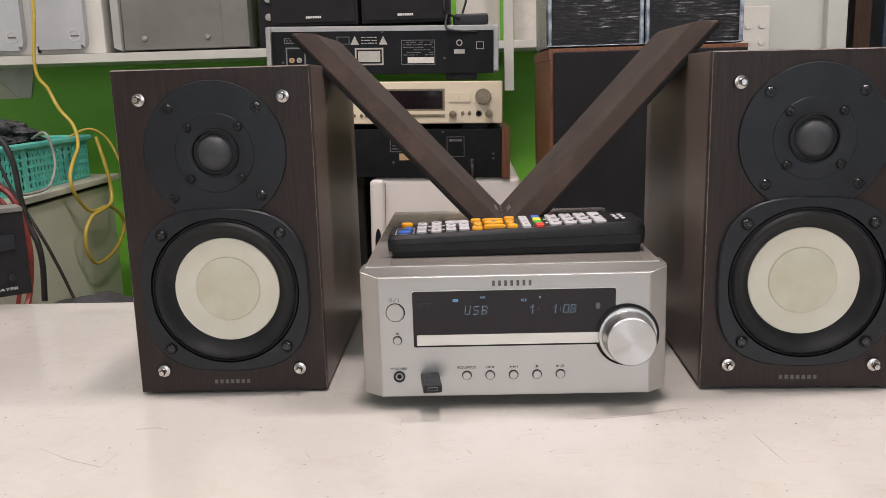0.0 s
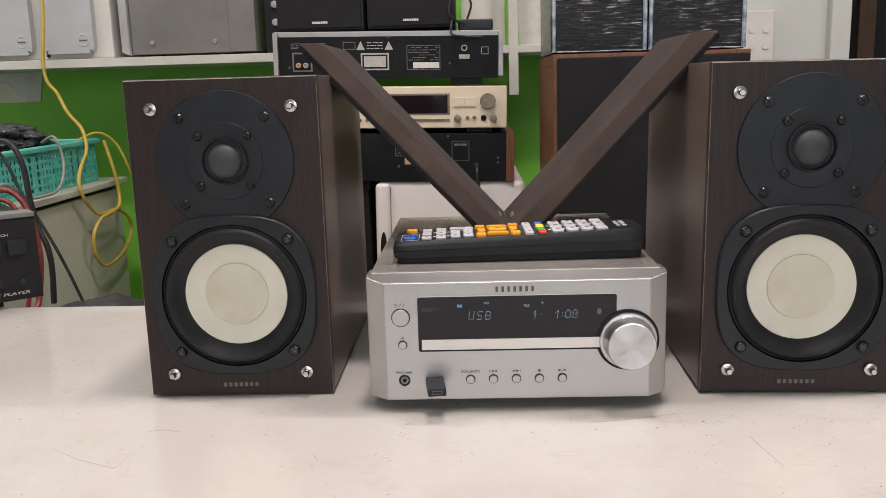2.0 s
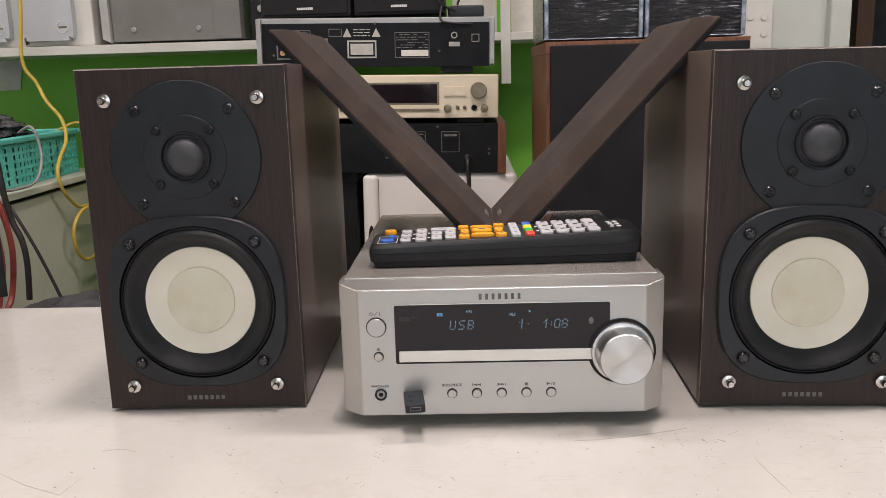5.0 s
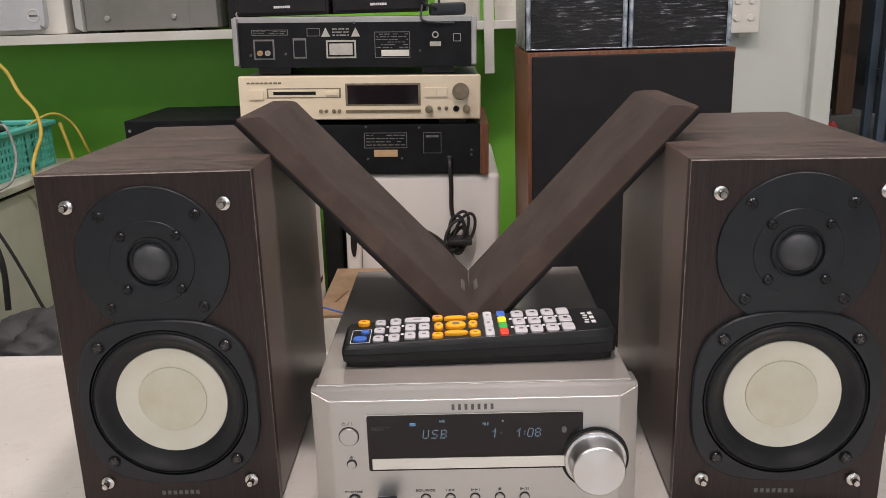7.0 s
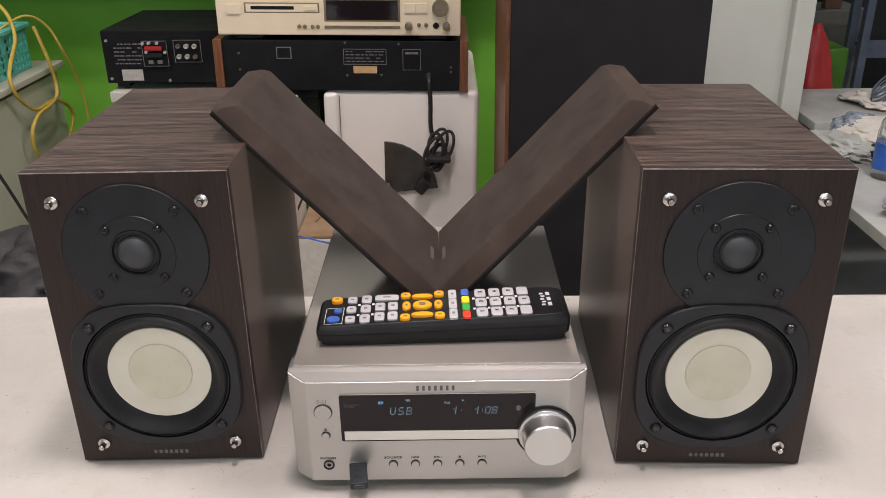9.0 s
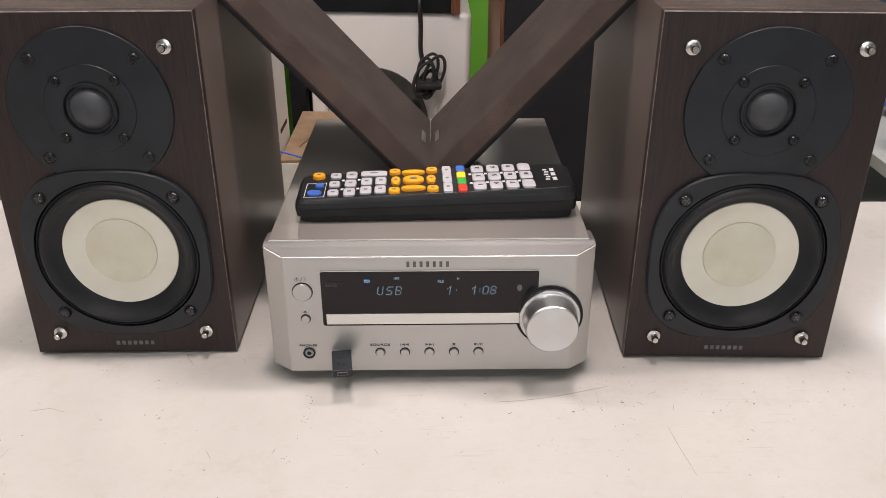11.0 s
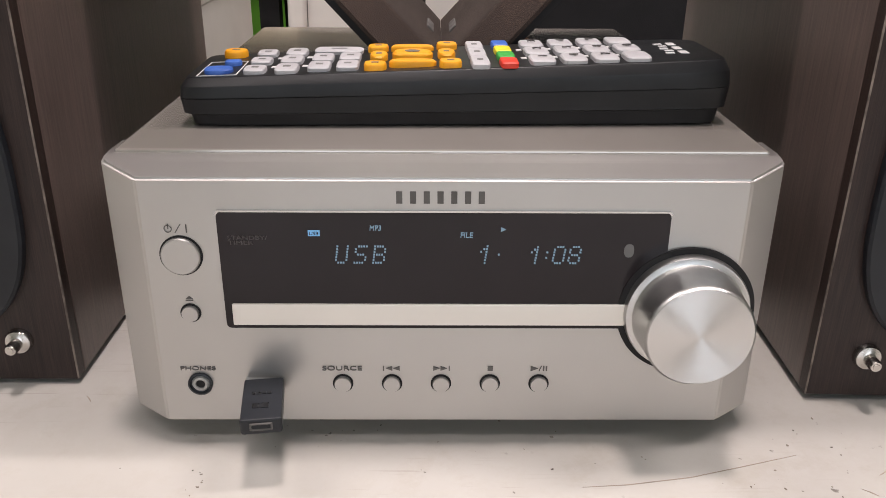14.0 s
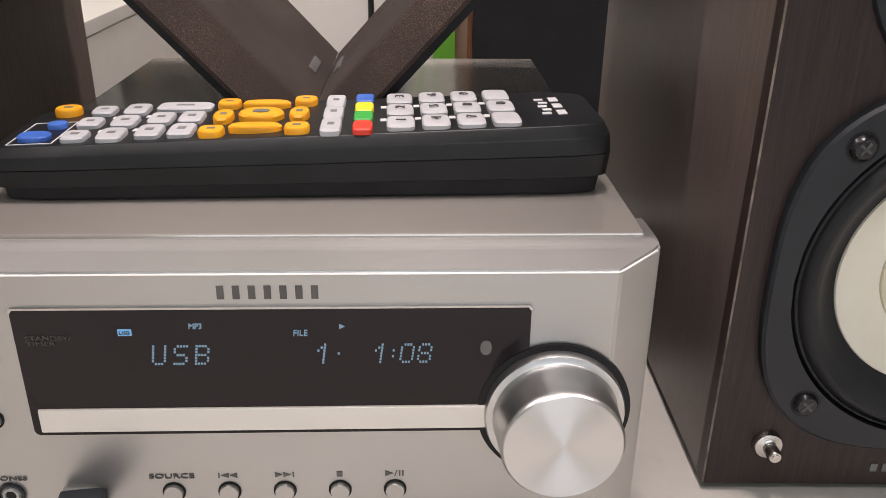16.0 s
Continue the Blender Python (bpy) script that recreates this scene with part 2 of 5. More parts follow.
M_CREAMDECK = mixed("champagne_deck_fascia", (0.74, 0.64, 0.46), (0.80, 0.70, 0.53), 12, 0.38, 0.15, relief=0.03)
M_GOLD = mixed("gold_knob", (0.19, 0.155, 0.105), (0.26, 0.215, 0.15), 60, 0.35, 0.6, relief=0)
M_STEEL = mixed("grey_painted_steel", (0.36, 0.36, 0.35), (0.44, 0.44, 0.43), 15, 0.40, 0.4)
M_BACKPANEL = mixed("black_painted_steel", (0.008, 0.0085, 0.010), (0.013, 0.014, 0.016), 20, 0.5, spec=0.15)
M_LABEL = mixed("grey_label", (0.13, 0.13, 0.125), (0.19, 0.19, 0.185), 120, 0.6, relief=0)
M_PAPER = mixed("white_label", (0.66, 0.64, 0.56), (0.74, 0.72, 0.66), 90, 0.7, relief=0)
M_CRATE = mixed("dark_green_plastic", (0.075, 0.21, 0.025), (0.10, 0.26, 0.035), 15, 0.5)
M_DULL = mixed("dulled_white_print", (0.40, 0.39, 0.35), (0.47, 0.46, 0.42), 90, 0.7, relief=0)
M_TAPE = mixed("tan_label", (0.50, 0.33, 0.17), (0.60, 0.41, 0.21), 90, 0.6, relief=0)
M_REDWOOD = wood("reddish_teak_veneer", (0.075, 0.026, 0.012), (0.26, 0.105, 0.045), (5, 5, 0.3), 40, 0.42)
M_CLOTH = fabric("black_speaker_cloth", (0.010, 0.010, 0.011), (0.020, 0.020, 0.022), 700, 0.4)
M_FILM = wrap_film()
M_CLEAR = mixed("crinkled_film_edge", (0.10, 0.13, 0.17), (0.42, 0.48, 0.54), 60, 0.2, relief=0.6, dist=0.003, grain=80)
M_APPL = mixed("white_appliance_enamel", (0.84, 0.82, 0.78), (0.88, 0.86, 0.82), 8, 0.35, relief=0.03)
M_CABTOP = mixed("beige_laminate_top", (0.55, 0.54, 0.44), (0.62, 0.61, 0.51), 7, 0.45)
M_CABINET = mixed("beige_steel_cabinet", (0.50, 0.51, 0.41), (0.58, 0.59, 0.48), 7, 0.45)
M_TEAL = mixed("turquoise_plastic", (0.10, 0.50, 0.42), (0.14, 0.58, 0.49), 15, 0.4)
M_YELLOW = mixed("yellow_cable_jacket", (0.52, 0.38, 0.06), (0.62, 0.46, 0.09), 40, 0.45)
M_RED = mixed("red_plastic", (0.36, 0.02, 0.025), (0.46, 0.035, 0.035), 15, 0.4)
M_ORANGERED = mixed("orange_red_bag", (0.62, 0.10, 0.05), (0.74, 0.15, 0.08), 15, 0.45)
M_DARKRED = mixed("dark_red_cable_jacket", (0.16, 0.025, 0.02), (0.24, 0.04, 0.03), 40, 0.45)
M_CABLE = mixed("black_cable_jacket", (0.014, 0.014, 0.014), (0.024, 0.024, 0.024), 60, 0.45)
M_GREYCABLE = mixed("grey_cable_jacket", (0.24, 0.24, 0.22), (0.32, 0.32, 0.30), 60, 0.5)
M_GREYBOX = mixed("grey_hammered_casing", (0.155, 0.155, 0.14), (0.20, 0.20, 0.185), 10, 0.45)
M_BEZEL = mixed("light_grey_bezel", (0.42, 0.43, 0.42), (0.50, 0.51, 0.50), 10, 0.45)
M_IVORY = mixed("ivory_plastic", (0.62, 0.605, 0.555), (0.67, 0.655, 0.605), 10, 0.45)
M_WGRILLE = mixed("pale_grey_grille", (0.43, 0.45, 0.47), (0.48, 0.50, 0.52), 12, 0.5, grain=700, relief=0.4)
M_BAG = mixed("charcoal_nylon", (0.020, 0.021, 0.023), (0.042, 0.043, 0.047), 18, 0.6, relief=0.4, grain=120, dist=0.002)
M_CARTON = mixed("brown_cardboard", (0.26, 0.17, 0.095), (0.40, 0.28, 0.17), 12, 0.8, stretch=(1, 1, 6))
M_FLOOR = mixed("grey_floor_tile", (0.22, 0.22, 0.21), (0.30, 0.30, 0.29), 4, 0.4)
M_CEIL = mixed("white_ceiling_paint", (0.74, 0.74, 0.72), (0.80, 0.80, 0.78), 3, 0.7)
M_BROWNFRAME = wood("brown_door_frame_wood", (0.13, 0.07, 0.045), (0.22, 0.13, 0.085), (5, 5, 0.3), 25, 0.45)
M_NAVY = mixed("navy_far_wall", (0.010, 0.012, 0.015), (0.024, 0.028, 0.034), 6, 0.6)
M_BLUEGREY = mixed("blue_grey_plastic", (0.07, 0.095, 0.14), (0.11, 0.145, 0.20), 10, 0.6)
M_BLUE = mixed("blue_bottle_label", (0.03, 0.12, 0.55), (0.05, 0.18, 0.65), 30, 0.4)
M_DESK = mixed("pale_desk_laminate", (0.42, 0.44, 0.42), (0.54, 0.56, 0.53), 14, 0.4)
M_SMOKE = mixed("smoked_plastic", (0.035, 0.032, 0.028), (0.06, 0.055, 0.05), 20, 0.12, relief=0)
M_FOIL = mixed("crumpled_grey_film", (0.010, 0.010, 0.012), (0.10, 0.105, 0.11), 35, 0.10, relief=0.9, dist=0.006, grain=60)
M_WHITEPRINT = mixed("white_print", (0.62, 0.62, 0.62), (0.70, 0.70, 0.70), 90, 0.5, relief=0)


M_DAY = glow("daylight_pane", (0.93, 0.95, 1.0), 1.0)


def clear_plastic():
    m, nt, b = base("clear_bottle_plastic", 0.08)
    b.inputs["Base Color"].default_value = (0.9, 0.94, 0.96, 1)
    b.inputs["Transmission Weight"].default_value = 0.85
    b.inputs["IOR"].default_value = 1.2
    return m


M_CLEARPET = clear_plastic()


# ---- mesh helpers ----
def part(name, bm, mat, parent=None, label="", smooth=True, kind=""):
    me = bpy.data.meshes.new(name)
    bm.normal_update()
    bm.to_mesh(me)
    bm.free()
    mats = mat if isinstance(mat, (list, tuple)) else [mat]
    for m in mats:
        me.materials.append(m)
    if smooth:
        for p in me.polygons:
            p.use_smooth = True
        me.set_sharp_from_angle(angle=radians(40))
    ob = new(name, me)
    if smooth:
        wn = ob.modifiers.new("even_normals", "WEIGHTED_NORMAL")
        wn.weight, wn.keep_sharp = 90, True
    if parent is not None:
        ob.parent = parent
    if label:
        ob["label"] = label
    if kind:
        ob["kind"] = kind
    return ob


def thing(name, m, label, category, group="", kind=""):
    ob = new(name)
    ob.empty_display_size = 0.02
    ob.matrix_basis = m
    return tagged(ob, label, category, group, kind)


def box(x0, x1, y0, y1, z0, z1, bev=0.0, seg=2, bm=None):
    own = bmesh.new()
    r = bmesh.ops.create_cube(own, size=1.0)
    for v in r["verts"]:
        v.co = ((x0 + x1) / 2 + v.co.x * (x1 - x0), (y0 + y1) / 2 + v.co.y * (y1 - y0), (z0 + z1) / 2 + v.co.z * (z1 - z0))
    if bev:
        bmesh.ops.bevel(own, geom=own.edges[:], offset=bev, segments=seg, affect="EDGES", profile=0.5)
    return join(bm, own)


def join(bm, own):
    if bm is None:
        return own
    me = bpy.data.meshes.new("tmp")
    own.to_mesh(me)
    own.free()
    bm.from_mesh(me)
    bpy.data.meshes.remove(me)
    return bm


def moved(bm, m):
    bmesh.ops.transform(bm, matrix=m, verts=bm.verts)
    return bm


def lathe(profile, n=48, cx=0.0, cz=0.0, bm=None):
    """Turned round the y axis; profile of (radius, y), from outside in or along the outline."""
    own = bmesh.new()
    rings = []
    for r, y in profile:
        if r < 1e-6:
            rings.append([own.verts.new((cx, y, cz))])
        else:
            rings.append([own.verts.new((cx + r * math.cos(2 * math.pi * k / n), y, cz + r * math.sin(2 * math.pi * k / n))) for k in range(n)])
    for a, b in zip(rings, rings[1:]):
        for k in range(n):
            j = (k + 1) % n
            if len(a) == 1 and len(b) == 1:
                continue
            if len(a) == 1:
                own.faces.new((a[0], b[j], b[k]))
            elif len(b) == 1:
                own.faces.new((a[k], a[j], b[0]))
            else:
                own.faces.new((a[k], a[j], b[j], b[k]))
    bmesh.ops.recalc_face_normals(own, faces=own.faces[:])
    return join(bm, own)


def prism(outline, y0, y1, bev=0.0, bm=None):
    """A flat outline of (x, z), thick from y0 (front) to y1."""
    own = bmesh.new()
    a = [own.verts.new((x, y0, z)) for x, z in outline]
    b = [own.verts.new((x, y1, z)) for x, z in outline]
    front = own.faces.new(a)
    own.faces.new(b[::-1])
    n = len(a)
    for k in range(n):
        j = (k + 1) % n
        own.faces.new((a[k], b[k], b[j], a[j]))
    if bev:
        bmesh.ops.bevel(own, geom=list(front.edges), offset=bev, segments=2, affect="EDGES")
    bmesh.ops.recalc_face_normals(own, faces=own.faces[:])
    return join(bm, own)


def tube(points, r, n=8, steps=6, bm=None):
    """A round cable through the points, smoothed."""
    pts = [Vector(p) for p in points]
    fine = []
    for k in range(len(pts) - 1):
        p0, p1, p2, p3 = pts[max(k - 1, 0)], pts[k], pts[k + 1], pts[min(k + 2, len(pts) - 1)]
        for s in range(steps):
            t = s / steps
            fine.append(0.5 * ((2 * p1) + (p2 - p0) * t + (2 * p0 - 5 * p1 + 4 * p2 - p3) * t * t + (3 * p1 - p0 - 3 * p2 + p3) * t ** 3))
    fine.append(pts[-1])
    own = bmesh.new()
    rings, side = [], Vector((0.3, 0.5, 0.8)).normalized()
    for k, p in enumerate(fine):
        d = (fine[min(k + 1, len(fine) - 1)] - fine[max(k - 1, 0)])
        d = d.normalized() if d.length > 1e-9 else Vector((0, 0, 1))
        side = side - d * side.dot(d)
        if side.length < 1e-3:
            side = d.orthogonal()
        side.normalize()
        up = d.cross(side)
        rings.append([own.verts.new(p + side * (r * math.cos(2 * math.pi * j / n)) + up * (r * math.sin(2 * math.pi * j / n))) for j in range(n)])
    for a, b in zip(rings, rings[1:]):
        for k in range(n):
            own.faces.new((a[k], a[(k + 1) % n], b[(k + 1) % n], b[k]))
    own.faces.new(rings[0][::-1])
    own.faces.new(rings[-1])
    bmesh.ops.recalc_face_normals(own, faces=own.faces[:])
    return join(bm, own)


def squarish(hx, hz, power, n=56, cx=0.0, cz=0.0):
    pts = []
    for k in range(n):
        a = 2 * math.pi * k / n
        c, s = math.cos(a), math.sin(a)
        pts.append((cx + hx * math.copysign(abs(c) ** (2 / power), c), cz + hz * math.copysign(abs(s) ** (2 / power), s)))
    return pts


def rounded(x0, x1, z0, z1, r, n=5):
    """The outline of a rectangle with rounded corners."""
    pts = []
    for cx, cz, a0 in ((x1 - r, z0 + r, -90), (x1 - r, z1 - r, 0), (x0 + r, z1 - r, 90), (x0 + r, z0 + r, 180)):
        for k in range(n + 1):
            a = radians(a0 + 90 * k / n)
            pts.append((cx + r * math.cos(a), cz + r * math.sin(a)))
    return pts


def bars(x0, z0, w, h, count, y, thick=0.0006, gap=0.25, bm=None):
    """A row of plain upright blocks in place of lettering, on a face that looks to -y."""
    bm = bm or bmesh.new()
    step = w / count
    for k in range(count):
        box(x0 + k * step, x0 + (k + 1 - gap) * step, y - thick, y + thick, z0, z0 + h, bm=bm)
    return bm


def words(text, x, z, height, y, slant=0.0, width=0.0):
    """Lettering on a face that looks to -y, its lower left corner at x, z."""
    data = bpy.data.curves.new("words", "FONT")
    data.body, data.size, data.extrude, data.shear = text, 1.0, 0.02, slant
    ob = new("words", data)
    me = bpy.data.meshes.new_from_object(ob.evaluated_get(bpy.context.evaluated_depsgraph_get()))
    bpy.data.objects.remove(ob)
    bm = bmesh.new()
    bm.from_mesh(me)
    bpy.data.meshes.remove(me)
    xs = [v.co.x for v in bm.verts]
    zs = [v.co.y for v in bm.verts]
    sz = height / (max(zs) - min(zs))
    sx = width / (max(xs) - min(xs)) if width else sz
    for v in bm.verts:
        v.co = (x + (v.co.x - min(xs)) * sx, y - v.co.z * 0.01, z + (v.co.y - min(zs)) * sz)
    return bm


def print_lines(x0, x1, z0, z1, rows, y, seed=1):
    """Rows of short flat dashes in place of print that cannot be read."""
    rng, bm = random.Random(seed), bmesh.new()
    step = (z1 - z0) / rows
    for k in range(rows):
        x, z = x0, z0 + (k + 0.5) * step
        while x < x1 - 0.002:
            w = min(rng.uniform(0.003, 0.012), x1 - x)
            if rng.random() < 0.85:
                box(x, x + w, y - 0.0004, y + 0.0004, z - step * 0.15, z + step * 0.15, bm=bm)
            x += w + rng.uniform(0.001, 0.003)
    return bm


def thin_frame(x0, x1, z0, z1, y, w=0.0011):
    bm = box(x0, x1, y - 0.0006, y + 0.0006, z0, z0 + w)
    box(x0, x1, y - 0.0006, y + 0.0006, z1 - w, z1, bm=bm)
    box(x0, x0 + w, y - 0.0006, y + 0.0006, z0 + w, z1 - w, bm=bm)
    box(x1 - w, x1, y - 0.0006, y + 0.0006, z0 + w, z1 - w, bm=bm)
    return bm


# ---- structure ----
def structure(name, bm, mat, label, category, smooth=False):
    return tagged(part(name, bm, mat, None, "", smooth), label, category, "", "structure")


structure("floor", box(-2.4, 3.2, -2.6, 3.6, -0.80, -0.75), M_FLOOR, "grey tiled shop floor with scuffs", "floor")
structure("ceiling", box(-2.4, 3.2, -2.6, 3.6, 1.86, 1.92), M_CEIL, "plain white painted ceiling", "ceiling")
structure("wall_back_green", box(-2.4, 0.30, 1.66, 1.76, -0.75, 0.56), M_GREEN, "bright green painted wall behind the shelf", "wall")
structure("wall_back_upper", box(-2.4, 0.30, 1.66, 1.76, 0.56, 1.86), M_WHITE, "off-white upper wall above the green paint", "wall")
structure("wall_back_white", box(0.30, 0.875, 1.66, 1.76, -0.75, 1.86), M_WHITE, "off-white painted wall beside a doorway", "wall")
structure("wall_trim", box(0.875, 0.925, 1.63, 1.78, -0.75, 1.86, 0.004), M_WHITE, "white corner trim at the doorway", "trim")
structure("wall_left", box(-2.5, -2.4, -2.6, 3.6, -0.75, 1.86), M_WHITE, "off-white painted side wall", "wall")
structure("wall_right", box(3.2, 3.3, -2.6, 3.6, -0.75, 1.86), M_WHITE, "off-white painted side wall", "wall")
wf = box(-2.4, -0.8, -2.7, -2.6, -0.75, 1.86)
for b in ((1.4, 3.2, -0.75, 1.86), (-0.8, 1.4, -0.75, 0.2), (-0.8, 1.4, 1.3, 1.86)):
    box(b[0], b[1], -2.7, -2.6, b[2], b[3], bm=wf)
structure("wall_front", wf, M_WHITE, "off-white wall with a shop window behind the camera", "wall")
structure("window_1", box(-0.8, 1.4, -2.72, -2.70, 0.2, 1.3), M_DAY, "bright shop window behind the camera", "window")
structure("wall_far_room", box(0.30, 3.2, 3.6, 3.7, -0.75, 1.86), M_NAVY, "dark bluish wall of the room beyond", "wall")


TABLE = -0.0032  # height of the tabletop


def sliver(pts, w):
    """A thin mark along the points, narrowing to both ends."""
    bm, n, rows = bmesh.new(), len(pts), []
    for k, (x, y) in enumerate(pts):
        a, b = pts[max(k - 1, 0)], pts[min(k + 1, n - 1)]
        d = Vector((b[0] - a[0], b[1] - a[1])).normalized()
        h = w / 2 * (0.35 if k in (0, n - 1) else 1.0)
        rows.append([bm.verts.new((x - d.y * h * q, y + d.x * h * q, TABLE + z)) for q, z in ((1, -0.0002), (1, 0.00012), (-1, 0.00012), (-1, -0.0002))])
    for a, b in zip(rows, rows[1:]):
        for k in range(3):
            bm.faces.new((a[k], a[k + 1], b[k + 1], b[k]))
    bmesh.ops.recalc_face_normals(bm, faces=bm.faces[:])
    return bm


def flecks():
    """Tiny dark specks of dirt, in loose clusters and along a trail before the receiver."""
    rng, bm = random.Random(12), bmesh.new()
    spots = [(-0.080, -0.016 - 0.0042 * k, 0.003, 2) for k in range(10)] + [(-0.089, -0.081, 0.003, 4), (0.124, -0.040, 0.010, 10), (0.133, -0.054, 0.006, 5), (0.133, 0.003, 0.006, 5), (0.107, -0.027, 0.007, 6), (0.183, -0.016, 0.014, 12),
             (0.110, -0.075, 0.008, 6), (0.035, 0.004, 0.012, 5), (-0.186, -0.036, 0.004, 3), (-0.348, 0.006, 0.020, 7), (-0.43, 0.09, 0.05, 14), (0.0, -0.15, 0.20, 50), (-0.25, -0.12, 0.18, 40), (0.25, -0.10, 0.14, 60)]
    for cx, cy, spread, count in spots:
        for _ in range(count):
            x, y, r = rng.gauss(cx, spread), rng.gauss(cy, spread), rng.uniform(0.00014, 0.00042)
            if not -0.5 < y < 0.2:
                continue
            turn, long = rng.uniform(0, 3.1), rng.uniform(1.0, 2.2)
            ring = []
            for k in range(6):
                a = k * math.tau / 6
                u, v = r * long * math.cos(a), r * math.sin(a) * rng.uniform(0.7, 1.1)
                ring.append((x + u * math.cos(turn) - v * math.sin(turn), y + u * math.sin(turn) + v * math.cos(turn)))
            low = [bm.verts.new((px, py, TABLE - 0.0002)) for px, py in ring]
            top = [bm.verts.new((px, py, TABLE + 0.00012)) for px, py in ring]
            bm.faces.new(top)
            for k in range(6):
                bm.faces.new((low[k], low[(k + 1) % 6], top[(k + 1) % 6], top[k]))
    return bm


def make_table():
    t = thing("table", pose(0, 0, 0), "cream painted workbench table with scratches and black flecks", "table")
    bm = bmesh.new()
    low = [(-1.35, -0.52), (0.50, -0.52), (0.495, 0.312), (-1.35, 0.352)]
    a = [bm.verts.new((x, y, TABLE)) for x, y in low]
    b = [bm.verts.new((x, y, TABLE - 0.032)) for x, y in low]
    bm.faces.new(a)
    bm.faces.new(b[::-1])
    for k in range(4):
        bm.faces.new((a[k], b[k], b[(k + 1) % 4], a[(k + 1) % 4]))
    bmesh.ops.bevel(bm, geom=bm.edges[:], offset=0.003, segments=2, affect="EDGES")
    bmesh.ops.recalc_face_normals(bm, faces=bm.faces[:])
    part("tabletop", bm, M_TABLE, t)
    for x, y in ((-1.28, -0.46), (0.43, -0.46), (0.43, 0.25), (-1.28, 0.28)):
        part("leg", box(x - 0.025, x + 0.025, y - 0.025, y + 0.025, -0.75, TABLE - 0.032, 0.003), M_STEEL, t, "grey steel leg")
    scratches = (((0.046, -0.024), (0.061, -0.0228), (0.083, -0.019), (0.105, -0.0125), (0.123, -0.007)), ((0.153, -0.052), (0.155, -0.071), (0.159, -0.098)),
                 ((-0.321, -0.058), (-0.294, -0.076), (-0.266, -0.089), (-0.263, -0.067)), ((-0.266, -0.030), (-0.254, -0.027), (-0.243, -0.031)))
    for pts in scratches:
        part("scratch", sliver(pts, 0.00032), M_SCRATCH, t, "fine brown scratch", False)
    strokes = ((-0.098, -0.075, -0.0965, -0.069), (-0.176, 0.030, -0.171, 0.022), (-0.139, -0.072, -0.134, -0.081), (-0.137, 0.030, -0.134, 0.026), (-0.035, -0.071, -0.032, -0.077),
               (0.138, -0.025, 0.142, -0.0285), (0.162, -0.028, 0.161, -0.035), (0.018, -0.076, 0.0205, -0.0735), (0.147, -0.018, 0.152, -0.0145))
    for x0, y0, x1, y1 in strokes:
        part("scuff", sliver(((x0, y0), ((x0 + x1) / 2 + 0.0003, (y0 + y1) / 2), (x1, y1)), 0.0005), M_SCRATCH, t, "short dark scuff", False)
    part("fleck", flecks(), M_FLECK, t, "scattered tiny dark flecks", False, "stuff")


make_table()


# ---- the bookshelf speakers ----
def screw(name, parent, x, z, y, r, mat, deep):
    s = part(name, lathe([(r * 1.12, y), (r * 1.12, y - deep * 0.4), (r * 0.85, y - deep), (r * 0.25, y - deep * 1.02), (0, y - deep * 1.02)], 20, x, z), mat, parent)
    part("hole", lathe([(r * 1.38, y + 0.0004), (r * 1.38, y - deep * 0.12), (r * 1.10, y - deep * 0.12)], 20, x, z), M_MATT, s)
    slot = box(x - r * 0.6, x + r * 0.6, y - deep * 1.12, y - deep * 0.9, z - r * 0.11, z + r * 0.11)
    box(x - r * 0.11, x + r * 0.11, y - deep * 1.12, y - deep * 0.9, z - r * 0.6, z + r * 0.6, bm=slot)
    part("cross_slot", moved(slot, Matrix.Translation((x, 0, z)) @ Matrix.Rotation(radians(20 + 4000 * (x + z) % 60), 4, "Y") @ Matrix.Translation((-x, 0, -z))), M_SLOT if mat is M_SCREW and deep > 0.002 else M_MATT, s, "", False)
    return s


def frame_ring(hx, hz, power, r, cz, n=72):
    """A rounded square plate with a round hole."""
    outer = squarish(hx, hz, power, n, 0, cz)
    hole = [(r * math.cos(math.atan2(z - cz, x)), cz + r * math.sin(math.atan2(z - cz, x))) for x, z in outer]
    shrink = [(x * 0.985, cz + (z - cz) * 0.985) for x, z in outer]
    bm = bmesh.new()
    rings = [[bm.verts.new((x, y, z)) for x, z in pts] for pts, y in ((outer, 0.001), (outer, -0.0032), (shrink, -0.0042), (hole, -0.0042), (hole, 0.008))]
    for a, b in zip(rings, rings[1:]):
        for k in range(n):
            bm.faces.new((a[k], a[(k + 1) % n], b[(k + 1) % n], b[k]))
    bmesh.ops.recalc_face_normals(bm, faces=bm.faces[:])
    return bm


